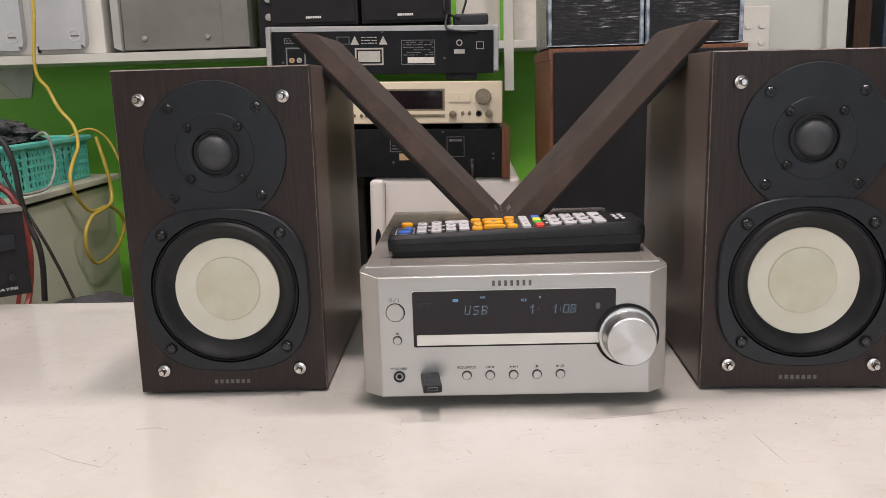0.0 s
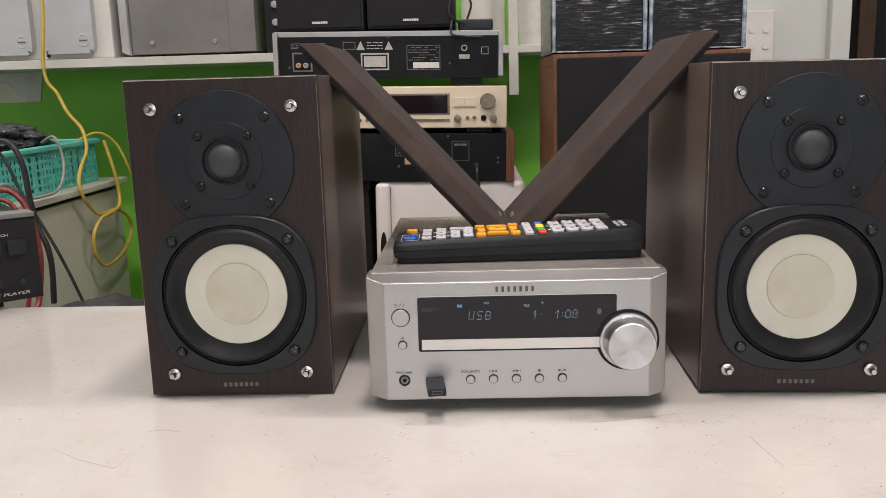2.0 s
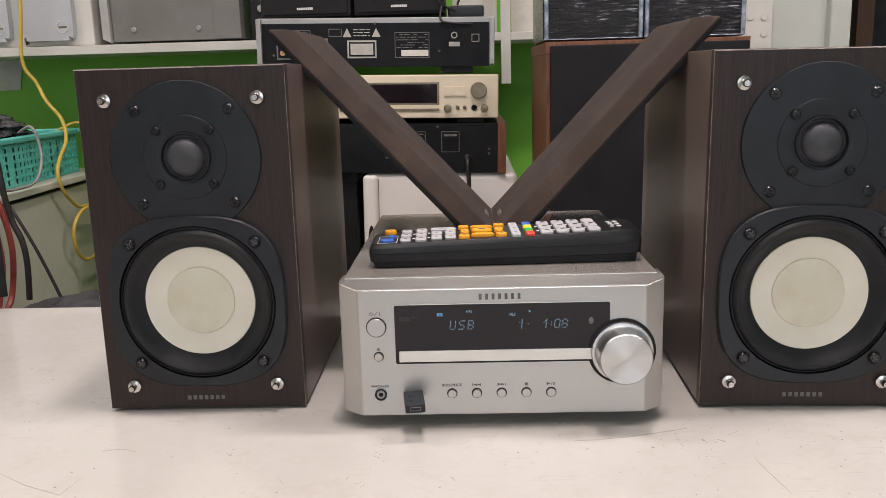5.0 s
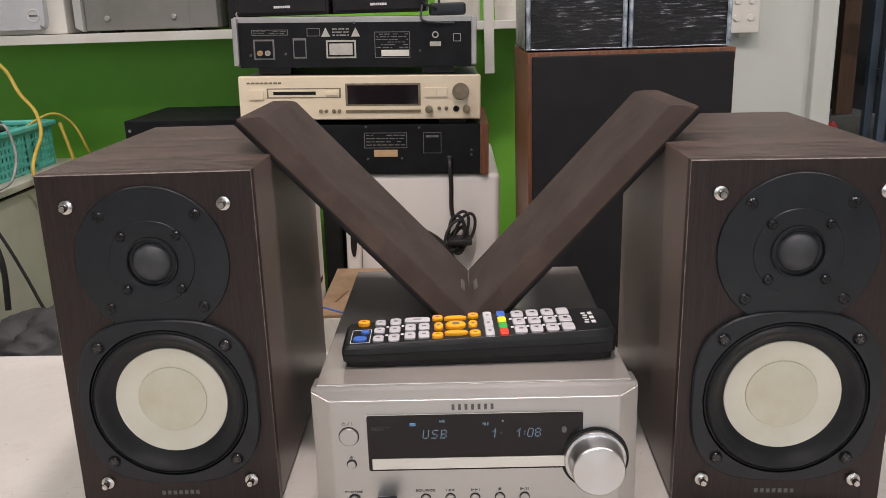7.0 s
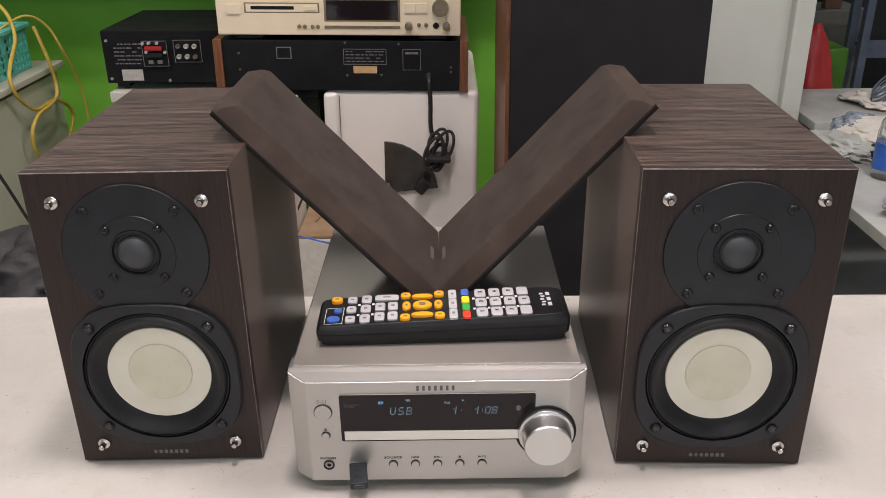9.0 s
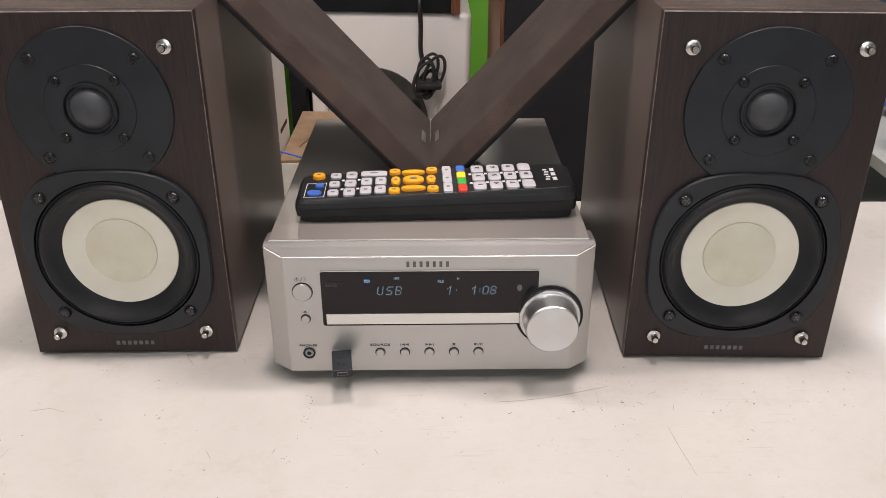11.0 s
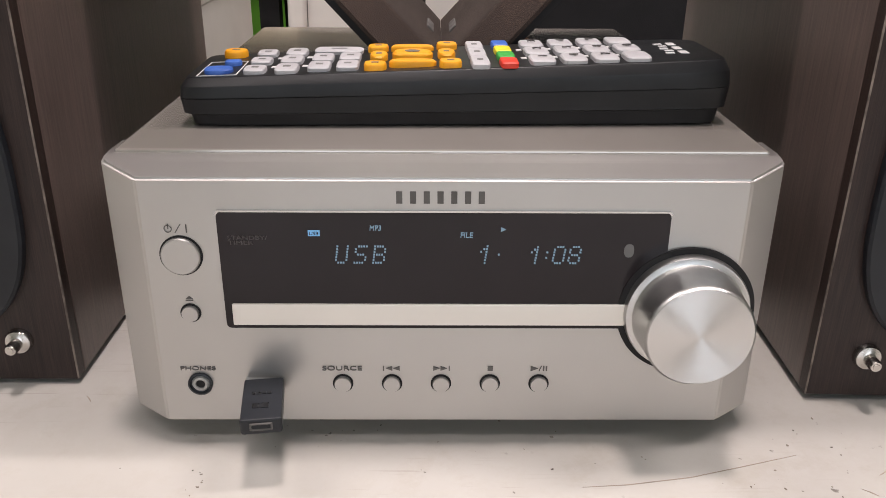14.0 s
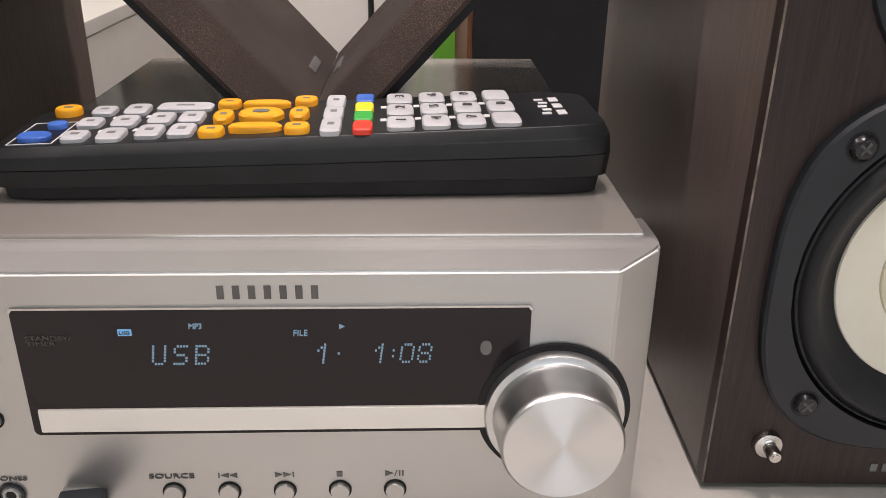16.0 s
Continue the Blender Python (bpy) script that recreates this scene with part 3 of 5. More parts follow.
def baffle_board(w, z0, z1, cz, r, n=72):
    """The front board with the woofer's round opening."""
    bm = bmesh.new()
    rect, hole = [], []
    for k in range(n):
        a = 2 * math.pi * k / n
        c, q = math.cos(a), math.sin(a)
        t = min(w / abs(c) if abs(c) > 1e-6 else 9, ((z1 - cz) / q if q > 1e-6 else (z0 - cz) / q if q < -1e-6 else 9))
        rect.append((c * t, cz + q * t))
        hole.append((r * c, cz + r * q))
    for corner in ((w, z1), (-w, z1), (-w, z0), (w, z0)):
        k = min(range(n), key=lambda j: (rect[j][0] - corner[0]) ** 2 + (rect[j][1] - corner[1]) ** 2)
        rect[k] = corner
    inner = [(x * 0.993, cz + (z - cz) * 0.996) for x, z in rect]
    rings = [[bm.verts.new((x, y, z)) for x, z in pts] for pts, y in ((rect, 0.0064), (rect, 0.0006), (inner, 0.0), (hole, 0.0), (hole, 0.0061))]
    for a, b in zip(rings, rings[1:]):
        for k in range(n):
            bm.faces.new((a[k], a[(k + 1) % n], b[(k + 1) % n], b[k])).material_index = 1 if a is rings[1] else 0
    bmesh.ops.recalc_face_normals(bm, faces=bm.faces[:])
    return bm


def speaker_box():
    s = thing("bookshelf_speaker", pose(0, 0, 0), "dark walnut two-way speaker with cream woofer cone, grille off", "loudspeaker", "pair of bookshelf speakers")
    w, h, d = 0.0724, 0.2444, 0.242
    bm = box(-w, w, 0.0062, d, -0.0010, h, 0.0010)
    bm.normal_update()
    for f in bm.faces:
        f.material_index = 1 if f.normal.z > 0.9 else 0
    part("cabinet", bm, [M_VENEER_SHEEN, M_VENEER_H], s)
    part("baffle", baffle_board(w - 0.0002, -0.0010, h - 0.0004, 0.0792, 0.0574), [M_BAFFLE, M_WORN_GLINT], s, "dark walnut front panel")
    for x in (-0.055, 0.055):
        for y in (0.03, 0.21):
            part("foot", lathe([(0, TABLE), (0.006, TABLE), (0.006, 0.0), (0, 0.0)], 12), M_RUBBER, s).matrix_basis = pose(x, y, 0.0, 90, 0, 0)
    tz, wz = 0.1830, 0.0792
    tw = part("tweeter_plate", lathe([(0.0525, 0.001), (0.0525, -0.0012), (0.0520, -0.0018), (0.0292, -0.0019), (0.0288, -0.0026), (0.0282, -0.0027), (0.0200, -0.0026), (0.0178, -0.0020), (0.0166, 0.0), (0.0160, 0.001), (0, 0.001)], 72, 0, tz), M_BLACK, s, "round black tweeter plate")
    part("dome", lathe([(0.0160, -0.0002), (0.0146, -0.0012), (0.0134, 0.0002), (0.0127, -0.0020), (0.0108, -0.0046), (0.0078, -0.0064), (0.004, -0.0074), (0, -0.0077)], 40, 0, tz), M_DOME, tw, "small black soft dome")
    part("ring", lathe([(0.0178, -0.0018), (0.0174, -0.0032), (0.0164, -0.0032), (0.0160, -0.001)], 48, 0, tz), M_RUBBER, tw)
    for sx in (-1, 1):
        for sz in (-1, 1):
            screw("screw", tw, sx * 0.0186, tz + sz * 0.0186, -0.0026, 0.0028, M_SCREW, 0.0016)
            screw("screw", tw, sx * 0.0322, tz + sz * 0.0322, -0.0016, 0.0034, M_SCREW, 0.0018)
    wf = part("woofer_frame", frame_ring(0.0632, 0.0628, 2.9, 0.0562, wz), M_BLACK, s, "black rounded square woofer frame")
    part("surround", lathe([(0.0562, 0.0010), (0.0557, 0.0002), (0.0553, -0.0020), (0.0548, -0.0036), (0.0541, -0.0040), (0.0536, -0.0030), (0.0532, -0.0034), (0.0523, -0.0053), (0.0506, -0.0062), (0.0486, -0.0052), (0.0466, -0.0026), (0.0440, 0.0004), (0.0415, 0.0022), (0.0398, 0.0030)], 80, 0, wz), M_RUBBER, wf, "black rubber surround")
    part("cone", lathe([(0.0400, 0.0032), (0.0396, 0.0022), (0.0388, 0.0022), (0.0255, 0.0044), (0.0246, 0.0048)], 80, 0, wz), M_CONE, wf, "cream woofer cone")
    part("dust_cap", lathe([(0.0246, 0.0050), (0.0243, 0.0038), (0.0238, 0.0037), (0.0180, 0.0030), (0.0090, 0.0026), (0, 0.0025)], 64, 0, wz), M_CAP, wf, "ivory dust cap")
    for sx in (-1, 1):
        for sz in (-1, 1):
            screw("screw", wf, sx * 0.0443, wz + sz * 0.0438, -0.0040, 0.0036, M_SCREW, 0.0022)
    for sx in (-1, 1):
        for z in (0.0168, 0.2225):
            p = part("grille_peg", lathe([(0.0052, 0.0), (0.0052, -0.0016), (0.0046, -0.0026), (0.0030, -0.0030), (0.0024, -0.0034), (0.0024, -0.0078), (0.0019, -0.0088), (0, -0.0088)], 28, sx * 0.0525, z), M_CHROME, s, "chrome grille mounting peg")
            part("tip", lathe([(0.0013, -0.0088), (0.0012, -0.0091), (0, -0.0091)], 12, sx * 0.0525, z), M_CHROME, p)
    part("badge", bars(-0.0145, 0.0052, 0.029, 0.0031, 7, 0.0, 0.0005, 0.42), M_LABEL, s, "row of dull silver marks", True, "stuff")
    return s


left = speaker_box()
left.matrix_basis = pose(-0.2150, 0.038, 0, 0, 0, 0.4)
right = copy_thing(left, pose(0.2117, 0.0255, 0, 0, 0.5, -1.4))


# ---- the compact receiver ----
DOTS = {"U": "10001 10001 10001 10001 10001 10001 01110", "S": "01111 10000 10000 01110 00001 00001 11110", "B": "11110 10001 10001 11110 10001 10001 11110",
        "1": "00100 01100 10100 00100 00100 00100 00100", "0": "01110 10001 10001 10001 10001 10001 01110", "8": "01110 10001 10001 01110 10001 10001 01110",
        ":": "0 0 1 0 1 0 0", ".": "0 0 0 1 0 0 0"}


def dot_text(text, x, z, h, pitch, y):
    bm = bmesh.new()
    p = h / 7
    for ch in text:
        rows = DOTS.get(ch, "").split()
        for r, row in enumerate(rows):
            for c, on in enumerate(row):
                if on == "1":
                    zz = z + h - (r + 0.5) * p
                    xx = x + c * p * 0.88 + (zz - z) * 0.14
                    box(xx, xx + p * 0.56, y - 0.0002, y + 0.0002, zz - p * 0.28, zz + p * 0.28, bm=bm)
        x += pitch if len(rows and rows[0]) != 1 else pitch * 0.45
    return bm


def loft(rings):
    bm = bmesh.new()
    vs = [[bm.verts.new(p) for p in ring] for ring in rings]
    n = len(vs[0])
    for a, b in zip(vs, vs[1:]):
        for k in range(n):
            bm.faces.new((a[k], a[(k + 1) % n], b[(k + 1) % n], b[k]))
    bm.faces.new(vs[0])
    bm.faces.new(vs[-1][::-1])
    bmesh.ops.recalc_face_normals(bm, faces=bm.faces[:])
    return bm


def receiver():
    r = thing("compact_receiver", pose(0, 0, 0), "silver compact CD receiver with lit display, standing on the table", "stereo receiver")

    def ring(y, hx, z0, z1):
        return [(-hx, y, z0), (hx, y, z0), (hx, y, z1), (-hx, y, z1)]

    bm = loft([ring(0, 0.0960, 0.0062, 0.0952), ring(0.0105, 0.1095, 0.0060, 0.0976), ring(0.0150, 0.1096, 0.0060, 0.0990), ring(0.030, 0.1092, 0.0060, 0.0990)])
    bmesh.ops.bevel(bm, geom=bm.edges[:], offset=0.0009, segments=3, affect="EDGES")
    part("fascia", bm, M_SILVER, r, "silver front panel with bevelled edges")
    part("casing", box(-0.1068, 0.1062, 0.0152, 0.274, 0.0072, 0.1000, 0.0012), M_TOPMETAL, r, "champagne grey metal cover")
    for x in (-0.08, 0.08):
        for y in (0.05, 0.235):
            part("foot", lathe([(0, TABLE), (0.011, TABLE), (0.012, 0.003), (0.012, 0.0075), (0, 0.0075)], 24), M_RUBBER, r).matrix_basis = pose(x, y, 0.0, 90, 0, 0)
    # display window and disc tray share one black frame
    win = part("display_window", prism(rounded(-0.0716, 0.0716, 0.0434, 0.0842, 0.0014), -0.0007, 0.002, 0.0002), M_GLASS, r, "smoked black display window")
    part("rim", prism([(-0.0722, 0.0836), (-0.0712, 0.0850), (0.0712, 0.0850), (0.0722, 0.0836), (0.0713, 0.0836), (0.0707, 0.0844), (-0.0707, 0.0844), (-0.0713, 0.0836)], -0.0009, 0.001), M_CHROME, win, "thin bright upper rim", False)
    part("disc_tray", box(-0.0692, 0.0700, -0.0016, 0.001, 0.0448, 0.0525, 0.0004), M_TRAY, r, "pale silver disc tray flap")
    y = -0.0009
    part("track_text", dot_text("USB", -0.0350, 0.0668, 0.0066, 0.0060, y), M_LIT, win, "pale blue dot letters", False)
    part("track_number", dot_text("1.", 0.0110, 0.0668, 0.0068, 0.0058, y), M_LIT, win, "pale blue dot digit", False)
    part("time_text", dot_text("1:08", 0.0272, 0.0668, 0.0066, 0.0050, y), M_LIT, win, "pale blue dot digits", False)
    icon = part("source_icon", box(-0.0430, -0.0393, y - 0.0002, y + 0.0002, 0.0765, 0.0784), M_LIT_BLUE, win, "lit blue icon block", False)
    part("icon_text", words("USB", -0.0426, 0.0769, 0.0011, y - 0.0002, 0.1, 0.0029), M_GLASS, icon, "dark letters", False)
    part("format_text", words("MP3", -0.0235, 0.0784, 0.0017, y, 0.1, 0.0036), M_LIT, win, "small lit letters", False)
    part("file_text", words("FILE", 0.0052, 0.0760, 0.0018, y, 0.1, 0.0040), M_LIT, win, "small lit letters", False)
    part("play_icon", prism([(0.0180, 0.0780), (0.0196, 0.0788), (0.0180, 0.0796)], y, y + 0.0004), M_LIT, win, "lit triangle", False)
    part("standby_text", words("STANDBY/", -0.0685, 0.0752, 0.0013, y, 0, 0.0125), M_FAINT, win, "faint grey lettering", False)
    part("timer_text", words("TIMER", -0.0685, 0.0735, 0.0013, y, 0, 0.0080), M_FAINT, win, "faint grey lettering", False)
    part("wireless_mark", prism(squarish(0.0016, 0.0023, 2.4, 20, 0.0592, 0.0716), y, y + 0.0003), M_GREYMARK, win, "grey oval mark", False)
    # buttons
    def button(name, x, z, rad, label=""):
        b = part(name, lathe([(rad, 0.0), (rad, -0.0012), (rad * 0.94, -0.0016), (0, -0.0016)], 36, x, z), M_SILVER, r, label)
        part("gap", lathe([(rad + 0.0006, 0.001), (rad + 0.0006, -0.0003), (rad * 0.98, -0.0003), (rad * 0.98, 0.001)], 36, x, z), M_MATT, b, "dark gap round the button")
        return b
    button("power_button", -0.0840, 0.0693, 0.0063, "round silver power button")
    button("eject_button", -0.0832, 0.0487, 0.0028)
    xs = [-0.0342 + 0.01675 * k for k in range(5)]
    for x in xs:
        button("control_button", x, 0.0217, 0.0029)
    jack = part("headphone_socket", lathe([(0.0042, 0.001), (0.0042, -0.0010), (0.0036, -0.0012), (0.0034, -0.0004), (0.0030, -0.0002)], 32, -0.0828, 0.0216), M_BLACK, r, "black headphone socket")
    part("contact", lathe([(0.0030, -0.0003), (0.0024, -0.0009), (0.0017, -0.0009), (0.0014, 0.0)], 24, -0.0828, 0.0216), M_STEEL, jack, "metal socket sleeve")
    part("hole", lathe([(0.0016, -0.0004), (0, -0.0004)], 20, -0.0828, 0.0216), M_MATT, jack)
    # printing
    part("brand_mark", bars(-0.0150, 0.0872, 0.0300, 0.0040, 7, 0.0, 0.0003, 0.55), M_PRINT, r, "row of dark grey marks", False, "stuff")
    part("source_word", words("SOURCE", -0.0410, 0.0268, 0.0017, -0.0002, 0, 0.0134), M_PRINT, r, "dark grey lettering", False)
    part("phones_word", words("PHONES", -0.0890, 0.0268, 0.0015, -0.0002, 0, 0.0118), M_PRINT, r, "dark grey lettering", False)

    def tri(x, z, s, way, bm=None):
        return prism([(x, z - s / 2), (x + way * s * 1.25, z), (x, z + s / 2)], -0.0003, 0.0003, 0, bm)

    z = 0.0276
    skip = box(xs[1] - 0.0030, xs[1] - 0.0026, -0.0003, 0.0003, z - 0.0009, z + 0.0009)
    tri(xs[1] + 0.0002, z, 0.0018, -1, skip), tri(xs[1] + 0.0027, z, 0.0018, -1, skip)
    part("skip_back_mark", skip, M_PRINT, r, "", False)
    skip = box(xs[2] + 0.0026, xs[2] + 0.0030, -0.0003, 0.0003, z - 0.0009, z + 0.0009)
    tri(xs[2] - 0.0027, z, 0.0018, 1, skip), tri(xs[2] - 0.0002, z, 0.0018, 1, skip)
    part("skip_forward_mark", skip, M_PRINT, r, "", False)
    part("stop_mark", box(xs[3] - 0.0009, xs[3] + 0.0009, -0.0003, 0.0003, z - 0.0009, z + 0.0009), M_PRINT, r, "", False)
    pp = tri(xs[4] - 0.0030, z, 0.0020, 1)
    for k in (0.0012, 0.0022):
        box(xs[4] + k, xs[4] + k + 0.0005, -0.0003, 0.0003, z - 0.0009, z + 0.0009, bm=pp)
    prism([(xs[4] - 0.0002, z - 0.001), (xs[4] + 0.0001, z - 0.001), (xs[4] + 0.0008, z + 0.001), (xs[4] + 0.0005, z + 0.001)], -0.0003, 0.0003, 0, pp)
    part("play_pause_mark", pp, M_PRINT, r, "", False)
    pw = lathe([(0.0013, -0.0003), (0.0010, -0.0003)], 20, -0.0872, 0.0785)
    box(-0.0873, -0.0870, -0.0003, 0.0003, 0.0784, 0.0802, bm=pw)
    box(-0.0816, -0.0813, -0.0003, 0.0003, 0.0772, 0.0800, bm=pw)
    prism([(-0.0852, 0.0772), (-0.0848, 0.0772), (-0.0830, 0.0800), (-0.0834, 0.0800)], -0.0003, 0.0003, 0, pw)
    part("power_mark", pw, M_PRINT, r, "", False)
    ej = prism([(-0.0844, 0.0538), (-0.0820, 0.0538), (-0.0832, 0.0548)], -0.0003, 0.0003)
    box(-0.0844, -0.0820, -0.0003, 0.0003, 0.0531, 0.0534, bm=ej)
    part("eject_mark", ej, M_PRINT, r, "", False)
    # volume dial
    dx, dz = 0.0798, 0.0500
    dial = part("volume_dial", lathe([(0.0206, 0.001), (0.0206, -0.0030), (0.0202, -0.0040), (0.0192, -0.0041), (0.0184, -0.0044), (0.0181, -0.0052), (0.0174, -0.0165), (0.0173, -0.0180), (0.0166, -0.0188)], 96, dx, dz), M_DIALSIDE, r, "polished chrome volume dial")
    part("recess", lathe([(0.0226, 0.001), (0.0226, -0.0010), (0.0206, -0.0010)], 72, dx, dz), M_MATT, dial, "black gap ring round the dial")
    part("dial_face", lathe([(0.0166, -0.0188), (0.0162, -0.0190), (0.0020, -0.0188), (0, -0.0187)], 96, dx, dz), M_DIAL, dial, "spun aluminium dial face")
    return r


receiver()


def usb_stick():
    u = thing("usb_stick", pose(-0.0610, 0, 0.0216, 3.0, 0, 7.5), "small black USB stick plugged into the receiver", "usb stick")
    body = box(-0.0066, 0.0066, -0.0240, -0.001, -0.0030, 0.0030, 0.0009)
    part("body", body, M_BLACK, u)
    loop = bmesh.new()
    box(-0.0036, 0.0036, -0.0245, -0.0237, 0.0010, 0.0016, 0.0002, 1, loop)
    box(-0.0036, 0.0036, -0.0245, -0.0237, -0.0012, -0.0006, 0.0002, 1, loop)
    box(-0.0036, -0.0030, -0.0245, -0.0237, -0.0012, 0.0016, 0.0002, 1, loop)
    box(0.0030, 0.0036, -0.0245, -0.0237, -0.0012, 0.0016, 0.0002, 1, loop)
    part("strap_loop", loop, M_PRINT, u, "dark grey strap slot")
    part("plug", box(-0.0060, 0.0060, -0.001, 0.004, -0.0022, 0.0022), M_STEEL, u, "metal plug")
    mark = bmesh.new()
    for k in range(2):
        box(-0.0030 + 0.0030 * k, -0.0008 + 0.0030 * k, -0.0180, -0.0155, 0.0030, 0.0032, bm=mark)
    for k in range(4):
        box(-0.0034 + 0.0017 * k, -0.0022 + 0.0017 * k, -0.0105, -0.0092, 0.0030, 0.0032, bm=mark)
    part("printing", mark, M_SCREW, u, "faint grey printing", False)


usb_stick()


# ---- the two speaker grilles leaning as a V ----
def grille(mirror=False):
    g = thing("speaker_grille", pose(0, 0, 0), "dark brown cloth speaker grille leaning on a speaker", "speaker grille", "pair of removed grilles")
    L, W, T, B = 0.230, 0.150, 0.0135, 0.0115
    rim = [(0.0, 0.0), (L - 0.004, 0.0), (L - 0.001, 0.001), (L, 0.004), (L, W - 0.022), (L - 0.006, W - 0.008), (L - 0.022, W), (0.0, W)]

    def inset(d, z):
        return [(0.0 if x == 0.0 else min(x, L - d) - d * 0.25 * (x < L - 0.004), min(max(y, d), W - d), z) for x, y in rim]

    bm = loft([inset(0.0, 0.0), inset(0.0, 0.0016), inset(B * 0.45, 0.0074), inset(B * 0.92, T - 0.0009), inset(B + 0.0008, T), inset(B + 0.005, T + 0.0003)])
    bm.normal_update()
    for f in bm.faces:
        if abs(f.normal.z) < 0.93:
            f.material_index = 1
    part("cloth_panel", bm, [M_GRILLE, M_GRILLE_EDGE], g, "dark brown cloth over a frame")
    part("frame_rim", loft([inset(0.0014, -0.0030), inset(0.0012, 0.0)]), M_MATT, g, "black frame behind the cloth")
    for x in (0.022, L - 0.022):
        for y in (0.022, W - 0.022):
            part("socket", lathe([(0.006, 0.0), (0.006, 0.004), (0, 0.004)], 20), M_RUBBER, g, "black rubber mounting socket").matrix_basis = pose(x, y, 0, 90, 0, 0)
    badge = bmesh.new()
    for k in range(6):
        box(0.006, 0.0102, W / 2 - 0.0125 + k * 0.0042, W / 2 - 0.0095 + k * 0.0042, T, T + 0.0012, 0.0003, 1, badge)
    part("badge", badge, M_PRINT, g, "row of small dull silver marks")
    if mirror:
        for ob in g.children:
            ob.matrix_basis = pose(-ob.matrix_basis.translation.x, *ob.matrix_basis.translation[1:], 90 if ob.name.startswith("socket") else 0)
            if not ob.name.startswith("socket"):
                ob.data.transform(Matrix.Diagonal((-1, 1, 1, 1)))
                ob.data.flip_normals()
    return g


SL = 47.1
g1 = grille()
g1.matrix_basis = pose(0.0102, 0.101, 0.1005, 0, -SL, 0)
g2 = grille(True)
g2.matrix_basis = pose(-0.0102, 0.101, 0.1005, 0, SL, 0)


# ---- the remote control ----
def remote():
    m = thing("remote_control", pose(0.0045, 0.0675, 0.1008, 0, 0, 1.6), "long charcoal remote control with white and orange keys", "remote control")
    hl, hw = 0.0972, 0.0250

    def lift(x):
        return 1.11 + 0.19 * x / hl

    def outline(dx, dy, z):
        pts = []
        for px, py in squarish(hl - dx, hw - dy, 16, 96):
            taper = 1.0 - (0.20 if py > 0 else 0.05) * (max(0.0, px / hl - 0.80) / 0.20) ** 2
            pts.append((px, py * taper, z * lift(px)))
        return pts

    part("lower_shell", loft([outline(0.0020, 0.0016, 0.0040), outline(0.0007, 0.0006, 0.0044), outline(0.0, 0.0, 0.0100)]), M_REMOTE, m)
    # Base widened in matt black to stand in for shade under the remote.
    part("underside", loft([outline(0.0035, 0.0022, 0.0), outline(0.0028, 0.0016, 0.0041)]), M_MATT, m, "matt black base, widened as shade under the remote")
    part("upper_shell", loft([outline(0.0003, 0.0003, 0.0100), outline(0.0, 0.0, 0.0104), outline(0.0004, 0.0003, 0.0142), outline(0.0007, 0.0006, 0.0147), outline(0.0024, 0.0022, 0.0172), outline(0.0032, 0.0030, 0.0176)]), M_REMOTE, m)
    top = 0.0176

    def key(u, v, w, d, mat, power=5, high=0.0017, label=""):
        top = 0.0176 * lift(u)
        bm = loft([[(u + x, v + y, z) for x, y, z in [(a * s, b * s, zz) for a, b in squarish(w / 2, d / 2, power, 24)]] for s, zz in ((1.0, top - 0.0004), (1.0, top + high * 0.7), (0.9, top + high), (0.5, top + high * 1.04))])
        k = part("key", bm, mat, m, label)
        if mat is M_KEYW and u < 0.02 or mat is M_KEYO and w < 0.0165:
            part("glyph", box(u - w * 0.16, u + w * 0.16, v - d * 0.10, v + d * 0.10, top + high * 0.95, top + high * 1.09), M_LABEL, k, "", False)
        return k

    rows = (0.0155, 0.0, -0.0155)
    # power and blue keys
    key(-0.0835, 0.0160, 0.0090, 0.0090, M_KEYO, 2.2, 0.0026, "round orange power key")
    key(-0.0815, -0.0010, 0.0062, 0.0062, M_KEYB, 2.5)
    key(-0.0842, -0.0140, 0.0100, 0.0085, M_KEYB, 2.4)
    for x, d, w in ((-0.0712, 0.0098, 0.0078), (-0.0600, 0.0125, 0.0082)):
        for v in rows:
            key(x, v, w, d, M_KEYW, 4)
    key(-0.0440, 0.0165, 0.0188, 0.0090, M_KEYW, 6)
    for x in (-0.0488, -0.0388):
        for v in (0.0020, -0.0135):
            key(x, v, 0.0080, 0.0125, M_KEYW, 5)
    # orange pad
    for x in (-0.0290, -0.0025):
        key(x, 0.0178, 0.0080, 0.0086, M_KEYO, 3.0, 0.0022)
        key(x, -0.0172, 0.0080, 0.0086, M_KEYO, 3.0, 0.0022)
        key(x + (0.0008 if x < -0.02 else -0.0008), 0.0003, 0.0066, 0.0130, M_KEYO, 2.3, 0.0022)
    key(-0.0158, 0.0150, 0.0165, 0.0066, M_KEYO, 2.4, 0.0022)
    key(-0.0158, -0.0146, 0.0168, 0.0066, M_KEYO, 2.4, 0.0022)
    ok = key(-0.0158, 0.0003, 0.0150, 0.0128, M_KEYO, 2.0, 0.0026, "orange confirm key")
    ring = bmesh.new()
    for k in range(20):
        t = k * math.tau / 20
        x, y = -0.0158 + 0.0024 * math.cos(t), 0.0003 + 0.0020 * math.sin(t)
        box(x - 0.0004, x + 0.0004, y - 0.0004, y + 0.0004, 0.0176 * lift(-0.0158) + 0.0020, 0.0176 * lift(-0.0158) + 0.0028, 0, 1, ring)
    part("ring_mark", ring, M_PRINT, ok, "dark ring print", False)
    for v in (0.0160, 0.0003, -0.0155):
        key(0.0080, v, 0.0066, 0.0152, M_KEYW, 6)
